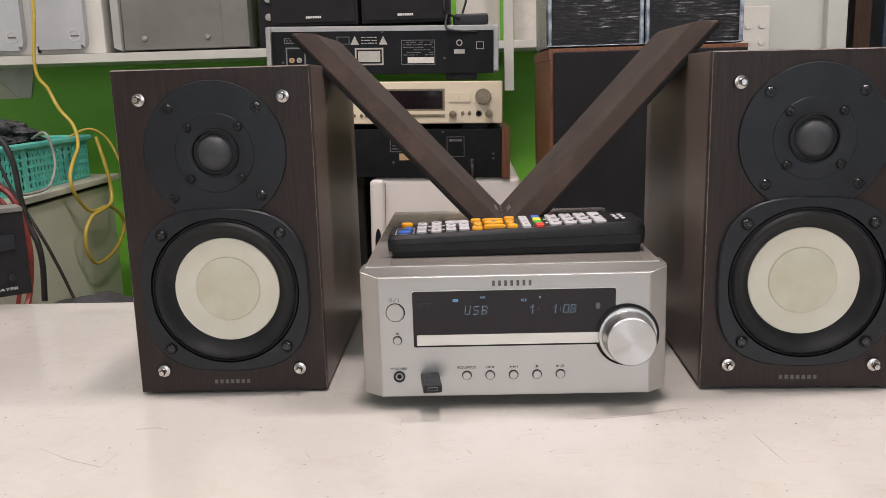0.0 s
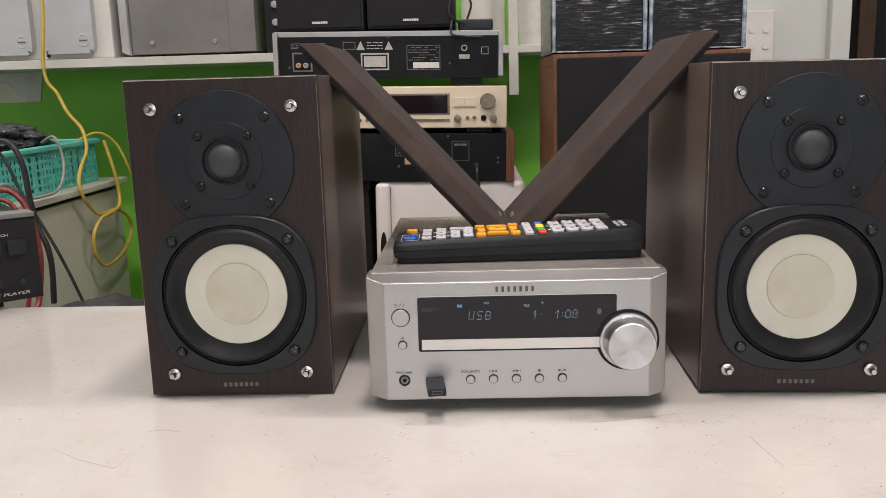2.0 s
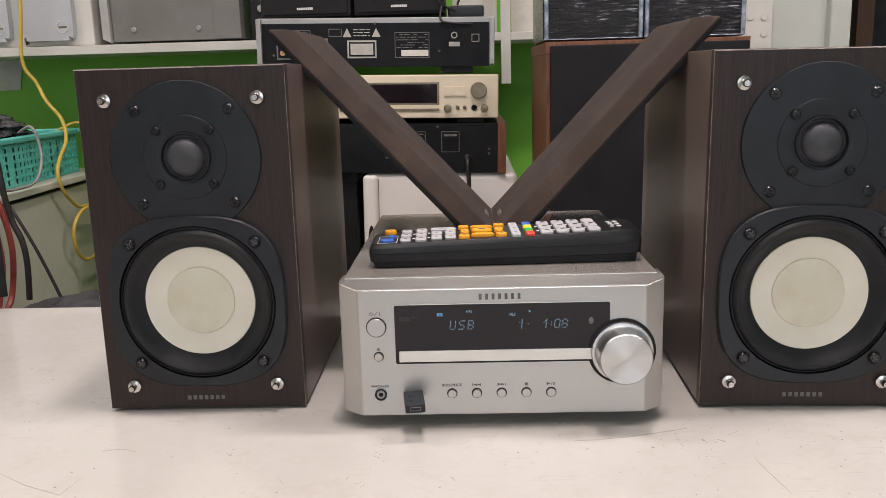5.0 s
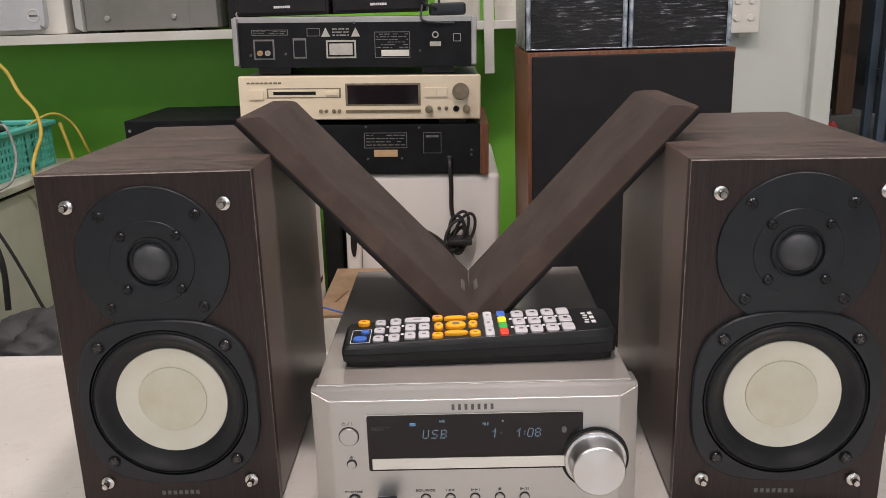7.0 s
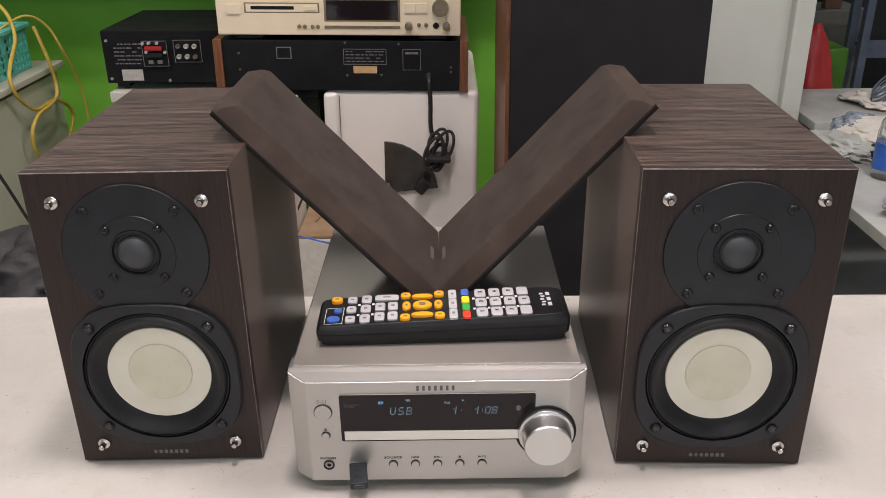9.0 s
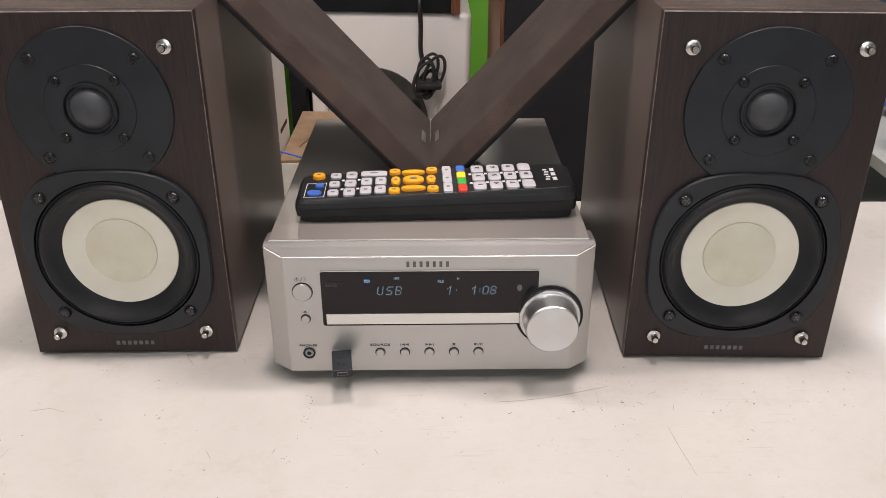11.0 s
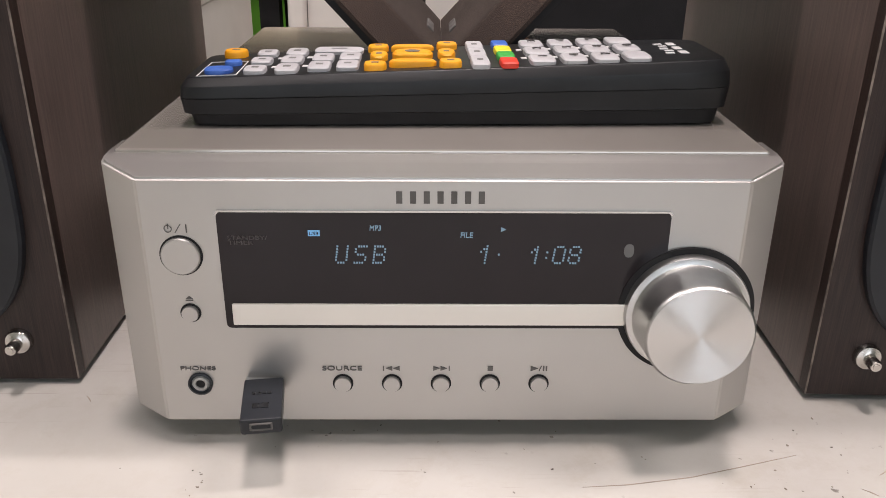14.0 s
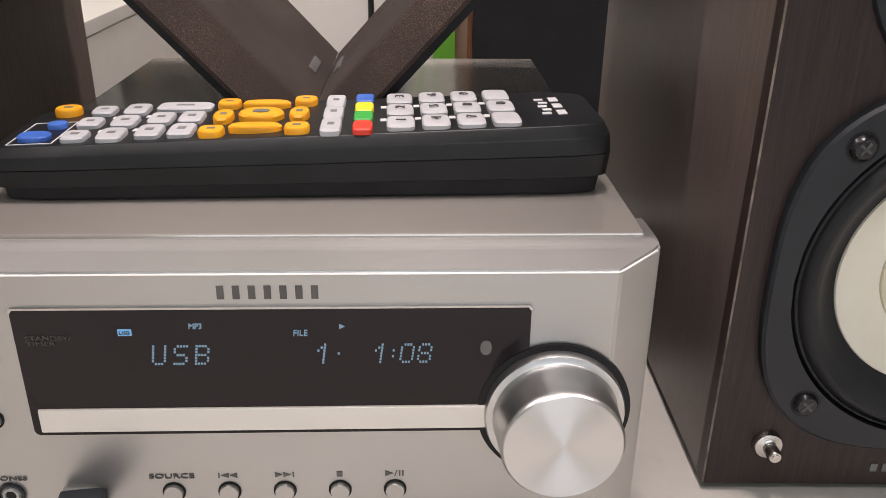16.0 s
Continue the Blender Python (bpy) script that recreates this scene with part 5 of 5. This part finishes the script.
def beige_pot():
    b = thing("beige_canister", pose(0.0, 1.50, 0.317), "beige cylindrical canister on the shelf", "canister")
    part("body", moved(lathe([(0, 0), (0.05, 0.0), (0.052, 0.01), (0.052, 0.2), (0.046, 0.21), (0, 0.21)], 32), Matrix.Rotation(radians(90), 4, "X")), M_IVORY, b)
    part("lid", moved(lathe([(0.054, 0.19), (0.054, 0.214), (0, 0.214)], 32), Matrix.Rotation(radians(90), 4, "X")), M_IVORY, b)


beige_pot()


def white_speaker(x0, x1):
    s = thing("white_speaker", pose((x0 + x1) / 2, 1.405, 0.317), "white plastic loudspeaker with rounded front", "loudspeaker", "pair of white speakers")
    hw = (x1 - x0) / 2
    part("cabinet", box(-hw - 0.004, hw + 0.034, 0.02, 0.20, 0.0, 0.26, 0.006), M_IVORY, s, "ivory cabinet")
    part("grille", prism(squarish(hw - 0.004, 0.126, 12, 64, 0, 0.138), 0.0, 0.024, 0.008), M_WGRILLE, s, "pale grey rounded grille")
    part("badge", lathe([(0.0135, 0.0005), (0.0135, -0.0012), (0.0120, -0.0012), (0.0120, 0.0005)], 32, hw - 0.028, 0.042), M_IVORY, s, "round badge")
    part("badge_bar", box(hw - 0.037, hw - 0.019, -0.0012, 0.0005, 0.0405, 0.0435), M_GOLD, s)


white_speaker(-1.035, -0.905)
white_speaker(-1.195, -1.052)


def grey_box():
    g = thing("grey_equipment_case", pose(0, 0, 0), "grey metal equipment case with a lighter bezel", "equipment case")
    part("casing", box(-0.824, -0.530, 1.415, 1.62, 0.322, 0.56, 0.003), M_GREYBOX, g)
    part("side_strip", box(-0.590, -0.528, 1.409, 1.60, 0.323, 0.558, 0.002), M_GREYBOX, g, "darker grey end strip")
    part("bezel", loft([[(-0.826, 1.405, 0.321), (-0.826, 1.60, 0.321), (-0.826, 1.60, 0.562), (-0.826, 1.405, 0.562)], [(-0.852, 1.425, 0.330), (-0.852, 1.58, 0.330), (-0.852, 1.58, 0.552), (-0.852, 1.425, 0.552)]]), M_BEZEL, g, "light grey plastic bezel")
    for x in (-0.774, -0.626):
        part("screw", lathe([(0.0062, 1.415), (0.0062, 1.412), (0.0040, 1.410), (0, 1.410)], 20, x, 0.348), M_STEEL, g)
    for x in (-0.78, -0.60):
        part("foot", box(x - 0.02, x + 0.02, 1.43, 1.47, 0.317, 0.324), M_RUBBER, g)


grey_box()


def black_gadget():
    b = thing("black_gadget", pose(-0.487, 1.43, 0.317), "small black device with connectors on the shelf", "device")
    part("body", box(-0.024, 0.024, 0.0, 0.12, 0.0, 0.20, 0.004), M_MATT, b)
    for z in (0.03, 0.07, 0.11):
        part("connector", lathe([(0.008, 0.0), (0.008, -0.01), (0, -0.012)], 14, 0.004, z), M_STEEL, b)


black_gadget()


# ---- cabinet, basket and cables by the green wall ----
def steel_cabinet():
    c = thing("steel_cabinet", pose(0, 0, 0), "beige steel cabinet with a thin top board", "cabinet")
    part("body", box(-1.45, -0.905, 0.62, 1.46, -0.75, 0.008, 0.003), M_CABINET, c)
    part("top_board", box(-1.47, -0.890, 0.60, 1.475, 0.018, 0.032, 0.003), M_CABTOP, c, "pale thin top board")
    part("shadow_gap", box(-1.44, -0.912, 0.63, 1.45, 0.006, 0.016), M_MATT, c)


steel_cabinet()


def basket():
    b = thing("plastic_basket", pose(0, 0, 0.032), "turquoise plastic basket with square holes", "basket")
    x0, x1, y0, y1, h = -1.24, -0.935, 0.93, 1.40, 0.100
    part("bottom", box(x0, x1, y0, y1, 0.0, 0.004), M_TEAL, b)
    rim = bmesh.new()
    for a in ((x0 - 0.012, x1 + 0.014, y0 - 0.012, y0 + 0.002), (x0 - 0.012, x1 + 0.014, y1 - 0.002, y1 + 0.012), (x0 - 0.012, x0 + 0.002, y0, y1), (x1, x1 + 0.014, y0, y1)):
        box(*a, h - 0.012, h, 0.003, 1, rim)
    part("rim", rim, M_TEAL, b)

    def lattice(name, at, along0, along1, axis):
        bm = bmesh.new()
        n = max(3, int((along1 - along0) / 0.0150))
        for k in range(n + 1):
            p = along0 + (along1 - along0) * k / n
            w = 0.0032 if k % 12 else 0.022
            q = (p - w, p + w)
            box(*((at, at + 0.003, *q) if axis == "y" else (*q, at, at + 0.003)), 0.0, h - 0.006, bm=bm)
        for r in range(6):
            z = 0.004 + r * (h - 0.012) / 5.6
            q = (along0, along1)
            box(*((at + 0.0004, at + 0.0034, *q) if axis == "y" else (*q, at + 0.0004, at + 0.0034)), z - 0.0030, z + 0.0030, bm=bm)
        part(name, bm, M_TEAL, b)

    lattice("side", x1, y0, y1, "y")
    lattice("side", x0, y0, y1, "y")
    lattice("end", y0, x0, x1, "x")
    lattice("end", y1, x0, x1, "x")


basket()


def crumpled(name, cx, cy, cz, sx, sy, sz, mat, label, category, seed=1, freq=6.0, amount=0.35, flat=True):
    bm = bmesh.new()
    bmesh.ops.create_icosphere(bm, subdivisions=5, radius=1.0)
    off = Vector((seed * 3.1, seed * 1.7, seed * 2.3))
    for v in bm.verts:
        d = v.co.normalized()
        k = 1 + amount * noise.noise(d * freq * 0.4 + off) + amount * 0.5 * abs(noise.noise(d * freq + off)) - amount * 0.25 * abs(noise.noise(d * freq * 2.2 + off))
        v.co = Vector((d.x * sx * k, d.y * sy * k, d.z * sz * k))
        if flat and v.co.z < -sz * 0.55:
            v.co.z = -sz * 0.55
        v.co += Vector((cx, cy, cz))
    ob = part(name, bm, mat)
    ob.data.set_sharp_from_angle(angle=radians(80))
    return tagged(ob, label, category)


crumpled("film_packet", -1.06, 1.17, 0.142, 0.11, 0.13, 0.036, M_FOIL, "crumpled shiny plastic packet lying in the basket", "packet", 2)
# Dark heap added in the basket so that its holes look dark.
crumpled("cable_heap", -1.09, 1.17, 0.075, 0.125, 0.19, 0.045, M_CABLE, "dark filler heap added inside the basket to darken its holes", "heap", 17, 9.0, 0.3)
crumpled("nylon_bag", -0.66, 0.80, -0.212, 0.17, 0.12, 0.085, M_BAG, "crumpled dark grey nylon bag behind the table", "bag", 3)


def bag_stool():
    s = thing("stool", pose(0, 0, 0), "plain dark stool under the nylon bag", "stool")
    part("seat", box(-0.86, -0.50, 0.67, 0.93, -0.285, -0.259, 0.004), M_MATT, s)
    for x in (-0.83, -0.53):
        for y in (0.70, 0.90):
            part("leg", box(x - 0.015, x + 0.015, y - 0.015, y + 0.015, -0.75, -0.285), M_MATT, s)


bag_stool()


def cable(name, pts, r, mat, label):
    return tagged(part(name, tube(pts, r, 9, 8), mat), label, "cable")


cable("yellow_cable", [(-1.00, 1.36, 0.62), (-0.998, 1.36, 0.435), (-1.012, 1.36, 0.288), (-0.987, 1.36, 0.238), (-0.963, 1.35, 0.195), (-0.925, 1.33, 0.157), (-0.905, 1.30, 0.114), (-0.885, 1.22, 0.079), (-0.878, 1.189, 0.054), (-0.875, 1.191, 0.023), (-0.875, 1.223, -0.009), (-0.875, 1.269, -0.032),
                       (-0.872, 1.348, -0.032), (-0.872, 1.412, -0.062), (-0.875, 1.428, -0.10), (-0.875, 1.368, -0.139), (-0.875, 1.273, -0.151), (-0.875, 1.227, -0.12), (-0.872, 1.218, -0.072), (-0.866, 1.246, -0.04), (-0.862, 1.291, -0.033), (-0.866, 1.348, -0.025), (-0.872, 1.373, 0.0), (-0.875, 1.364, 0.058), (-0.890, 1.36, 0.129)], 0.0040, M_YELLOW, "yellow network cable hanging in a loop")
cable("yellow_cable", [(-0.97, 1.36, 0.120), (-0.925, 1.40, 0.145), (-0.895, 1.43, 0.12), (-0.872, 1.44, 0.06), (-0.868, 1.49, -0.04), (-0.866, 1.49, -0.16), (-0.866, 1.49, -0.30), (-0.866, 1.49, -0.74)], 0.0030, M_YELLOW, "thin yellow cable running down behind the cabinet")
cable("black_cable", [(-0.90, 0.87, 0.15), (-0.847, 0.85, 0.16), (-0.826, 0.85, 0.152), (-0.812, 0.85, 0.116), (-0.808, 0.85, 0.076), (-0.806, 0.85, 0.051), (-0.798, 0.85, 0.007), (-0.786, 0.85, -0.026), (-0.782, 0.85, -0.067), (-0.786, 0.85, -0.13)], 0.0052, M_CABLE, "thick black cable hanging beside the cabinet")
cable("black_cable", [(-0.92, 0.95, 0.15), (-0.897, 0.95, 0.116), (-0.877, 0.95, 0.062), (-0.845, 0.95, -0.001), (-0.817, 0.95, -0.061), (-0.786, 0.95, -0.142), (-0.755, 0.95, -0.24), (-0.745, 0.95, -0.45), (-0.745, 0.95, -0.74)], 0.0030, M_CABLE, "thin black cable hanging behind the table")
cable("red_cable", [(-0.83, 0.72, 0.08), (-0.771, 0.70, 0.092), (-0.749, 0.70, 0.085), (-0.735, 0.70, 0.067), (-0.726, 0.70, 0.038), (-0.721, 0.70, 0.004), (-0.721, 0.70, -0.029), (-0.730, 0.70, -0.083), (-0.73, 0.64, -0.20), (-0.73, 0.63, -0.74)], 0.0046, M_DARKRED, "dark red cable hanging behind the disc player")
cable("red_cable", [(-0.83, 0.70, 0.074), (-0.766, 0.68, 0.080), (-0.744, 0.68, 0.070), (-0.733, 0.68, 0.045), (-0.728, 0.68, 0.010), (-0.727, 0.68, -0.04), (-0.736, 0.67, -0.10), (-0.735, 0.62, -0.20), (-0.735, 0.62, -0.74)], 0.0036, M_DARKRED, "dark red cable hanging behind the disc player")
cable("grey_cable", [(-0.94, 1.17, 0.138), (-0.900, 1.149, 0.149), (-0.885, 1.145, 0.094), (-0.882, 1.107, 0.047), (-0.884, 1.037, 0.039), (-0.886, 0.977, 0.047), (-0.89, 0.913, 0.078), (-0.93, 0.86, 0.036)], 0.0028, M_GREYCABLE, "thin grey cable over the basket rim")


def disc_player():
    d = thing("disc_player", pose(-0.535, 0.348, TABLE, 0, 0, 40) @ Matrix.Diagonal((1, 1, 1.1, 1)), "black CD player standing at the table's back corner", "disc player")
    # the front panel runs from its far right corner towards the camera
    part("casing", box(-0.30, 0.0, 0.004, 0.24, 0.008, 0.094, 0.002), M_BACKPANEL, d)
    part("front_panel", box(-0.302, 0.002, 0.0, 0.008, 0.008, 0.096, 0.001), M_MATT, d, "matt black front panel")
    part("top_edge", box(-0.302, 0.002, -0.002, 0.03, 0.094, 0.099, 0.001), M_GREYBOX, d)
    part("model_text", words("DISC PLAYER", -0.060, 0.014, 0.0030, -0.0006, 0.15, 0.048), M_WHITEPRINT, d, "white lettering", False)
    part("search_text", words("SEARCH", -0.048, 0.076, 0.0026, -0.0006, 0, 0.020), M_WHITEPRINT, d, "white lettering", False)
    for x in (-0.046, -0.020):
        part("rocker_key", box(x - 0.010, x + 0.010, -0.004, 0.001, 0.056, 0.072, 0.001), M_BLACK, d)
    for x in (-0.042, -0.018):
        part("pin_key", lathe([(0.0038, 0.0), (0.0036, -0.005), (0, -0.006)], 14, x, 0.028), M_BLACK, d)
    for x in (-0.05, -0.24):
        for y in (0.03, 0.2):
            part("foot", box(x - 0.012, x + 0.012, y - 0.012, y + 0.012, 0.0, 0.008), M_RUBBER, d)


disc_player()


# ---- between the speaker and the receiver, behind the table ----
def carton():
    c = thing("cardboard_box", pose(0, 0, 0), "closed cardboard box with a brown top behind the table", "carton")
    part("body", box(-0.246, -0.105, 0.785, 1.050, -0.75, -0.136, 0.002), M_PAPER, c, "pale printed sides")
    part("flap", moved(box(0.0, 0.140, 0.0, 0.131, 0.0, 0.004), pose(-0.2455, 0.786, -0.1355, 0, -1.5, 0)), M_CARTON, c, "brown top flap")
    part("flap", moved(box(0.0, 0.140, 0.0, 0.131, 0.0, 0.004), pose(-0.2455, 0.919, -0.1355, 0, 1.0, 0)), M_CARTON, c, "brown top flap")
    part("hand_slot", moved(box(-0.0015, 0.0015, -0.030, 0.030, 0.0, 0.001), pose(-0.215, 0.88, -0.1308, 0, 0, -14)), M_BROWNFRAME, c, "dark slot")


def cream_cabinet():
    c = thing("cream_cabinet", pose(0, 0, 0), "plain cream cabinet standing behind the table", "cabinet")
    part("body", box(-0.42, -0.250, 0.43, 0.925, -0.75, 0.062, 0.003), M_IVORY, c)
    part("top_board", box(-0.423, -0.248, 0.427, 0.928, 0.062, 0.076, 0.002), M_IVORY, c)
    part("grip_slot", box(-0.2510, -0.2492, 0.84, 0.90, -0.105, -0.098), M_MATT, c, "dark grip slot")


cream_cabinet()
carton()
cable("blue_cable", [(-0.30, 0.62, -0.05), (-0.23, 0.60, -0.045), (-0.185, 0.61, -0.06), (-0.14, 0.64, -0.09), (-0.12, 0.66, -0.12)], 0.0012, M_BLUE, "thin blue wire behind the table")


# ---- doorway side ----
def wall_switch():
    s = thing("wall_switch", pose(0.690, 1.66, 0.330), "white surface-mounted switch box with four buttons", "switch")
    part("box", box(-0.040, 0.040, -0.042, 0.0, -0.062, 0.062, 0.004), M_IVORY, s)
    for x in (-0.016, 0.018):
        for z in (-0.026, 0.014):
            part("button", lathe([(0.0080, -0.042), (0.0080, -0.045), (0.0070, -0.046), (0, -0.046)], 24, x, z), M_IVORY, s, "round white button")
    part("knockout", box(-0.004, 0.012, -0.03, -0.01, -0.072, -0.062, 0.002), M_IVORY, s)


wall_switch()


def side_desk():
    d = thing("side_desk", pose(0, 0, 0), "pale desk with cluttered top beside the doorway", "desk")
    part("top", box(0.80, 1.75, 0.55, 1.56, -0.215, -0.19, 0.003), M_DESK, d)
    for x in (0.86, 1.69):
        for y in (0.61, 1.50):
            part("leg", box(x - 0.02, x + 0.02, y - 0.02, y + 0.02, -0.75, -0.215), M_STEEL, d)


side_desk()


def water_bottle():
    b = thing("water_bottle", pose(0.950, 1.20, -0.19), "clear plastic water bottle with a blue label", "bottle")
    up = Matrix.Rotation(radians(90), 4, "X")
    part("body", moved(lathe([(0, 0), (0.030, 0.0), (0.033, 0.006), (0.033, 0.10), (0.029, 0.122), (0.014, 0.146), (0.0125, 0.158), (0, 0.158)], 32), up), M_CLEARPET, b)
    part("label_band", moved(lathe([(0.0335, 0.022), (0.0338, 0.022), (0.0338, 0.078), (0.0335, 0.078)], 32), up), M_BLUE, b, "blue paper label")
    part("cap", moved(lathe([(0.0155, 0.152), (0.0155, 0.170), (0.0145, 0.172), (0, 0.172)], 24), up), M_PAPER, b, "white screw cap")


water_bottle()
crumpled("crumpled_paper", 1.08, 1.44, -0.170, 0.13, 0.09, 0.034, M_PAPER, "heap of crumpled white papers on the desk", "papers", 5, 5.0, 0.3)
crumpled("plastic_bag", 1.02, 1.50, -0.168, 0.06, 0.05, 0.030, M_CLEAR, "crumpled clear plastic bag beside the papers", "bag", 11, 5.0, 0.3)
crumpled("plastic_bag", 0.935, 1.38, -0.176, 0.055, 0.09, 0.022, M_DESK, "pale plastic bag lying on the desk", "bag", 6, 7.0, 0.45)
crumpled("plastic_bag", 0.93, 0.98, -0.172, 0.07, 0.08, 0.030, M_CLEAR, "crumpled clear plastic bag on the desk", "bag", 8, 7.0, 0.45)
crumpled("red_bag", 1.00, 1.02, -0.700, 0.22, 0.20, 0.09, M_ORANGERED, "orange-red plastic bag on the floor", "bag", 7, 5.0, 0.3)
crumpled("red_sack", 1.145, 2.13, -0.500, 0.095, 0.09, 0.450, M_RED, "tall red plastic sack standing on the floor beyond the doorway", "sack", 9, 4.0, 0.12)
tagged(part("dark_tray", box(0.955, 1.09, 1.27, 1.36, -0.19, -0.165, 0.004), M_MATT), "flat black tray on the desk", "tray")


def white_cable_coil():
    pts = []
    for k in range(40):
        t = k * 0.62
        pts.append((1.10 + 0.045 * math.cos(t), 1.36 + 0.03 * math.sin(t), -0.186 + 0.0012 * k))
    cable("coiled_cable", pts, 0.0028, M_GREYCABLE, "pale grey cable coiled on the desk")


white_cable_coil()


def blue_rack():
    r = thing("blue_rack", pose(0, 0, -0.75), "blue-grey steel rack with shelves beyond the doorway", "rack")
    for x in (1.432, 1.88):
        for y in (2.40, 2.50):
            part("post", box(x - 0.014, x + 0.014, y - 0.014, y + 0.014, 0.0, 1.55, 0.003), M_BLUEGREY, r)
    for z in (0.30, 0.585, 0.84, 1.20):
        part("shelf", box(1.446, 1.866, 2.405, 2.50, z, z + 0.016, 0.002), M_BLUEGREY, r)
        part("lip", box(1.447, 1.865, 2.392, 2.404, z - 0.025, z + 0.022, 0.002), M_BLUEGREY, r)


def side_table():
    d = thing("side_table", pose(0, 0, 0), "pale cluttered table just beyond the doorway", "table")
    part("top", box(0.965, 1.72, 1.62, 1.98, -0.215, -0.19, 0.003), M_DESK, d)
    for x in (1.00, 1.68):
        for y in (1.66, 1.94):
            part("leg", box(x - 0.018, x + 0.018, y - 0.018, y + 0.018, -0.75, -0.215), M_STEEL, d)


blue_rack()
side_table()
crumpled("crumpled_paper", 1.28, 1.80, -0.176, 0.15, 0.10, 0.028, M_PAPER, "heap of crumpled white papers beyond the doorway", "papers", 13, 5.0, 0.3)
cable("coiled_cable", [(1.20 + 0.040 * math.cos(k * 0.6), 1.74 + 0.016 * math.sin(k * 0.6), -0.150 + 0.035 * math.sin(k * 0.6 + 1.2) + 0.0011 * k) for k in range(42)], 0.0026, M_BLUEGREY, "grey-blue cable coiled on the papers")
tagged(part("green_crate", box(1.27, 1.412, 2.44, 2.70, -0.75, -0.165, 0.01), M_CRATE), "green plastic crate beyond the doorway", "crate")
tagged(part("grey_cabinet", box(1.38, 1.66, 2.86, 3.08, -0.75, -0.10, 0.01), M_GREYBOX), "dark grey cabinet beyond the doorway", "cabinet")
tagged(part("brown_panel", box(1.49, 1.556, 2.88, 2.92, -0.10, 1.60, 0.004), M_BROWNFRAME), "brown wooden panel standing on the grey cabinet", "panel")
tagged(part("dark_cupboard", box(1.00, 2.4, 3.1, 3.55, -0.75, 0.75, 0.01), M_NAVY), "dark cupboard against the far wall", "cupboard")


# ---- ceiling tube fixtures ----
def fixture(x, y):
    f = thing("ceiling_fixture", pose(x, y, 1.80), "white fluorescent tube fixture on the ceiling", "ceiling light", "ceiling fixtures")
    part("housing", box(-0.62, 0.62, -0.07, 0.07, 0.03, 0.06, 0.004), M_CEIL, f)
    part("tube", moved(lathe([(0, -0.6), (0.013, -0.6), (0.013, 0.6), (0, 0.6)], 16), Matrix.Translation((0, 0, 0.015)) @ Matrix.Rotation(radians(90), 4, "Z")), glow("tube_glow", (1.0, 0.97, 0.92), 3.0), f, "lit fluorescent tube")


for x, y in ((-0.35, -0.90), (1.30, 0.15), (-1.35, 0.30), (2.55, 3.1)):
    fixture(x, y)


def square_fixture(x, y):
    f = thing("ceiling_panel_light", pose(x, y, 1.80), "small square lit panel on the ceiling over the table", "ceiling light", "ceiling fixtures")
    part("housing", box(-0.12, 0.12, -0.12, 0.12, 0.03, 0.06, 0.004), M_CEIL, f)
    part("diffuser", box(-0.10, 0.10, -0.10, 0.10, 0.018, 0.031, 0.003), glow("panel_glow", (1.0, 0.93, 0.88), 3.0), f, "lit square diffuser")


square_fixture(0.05, -0.02)
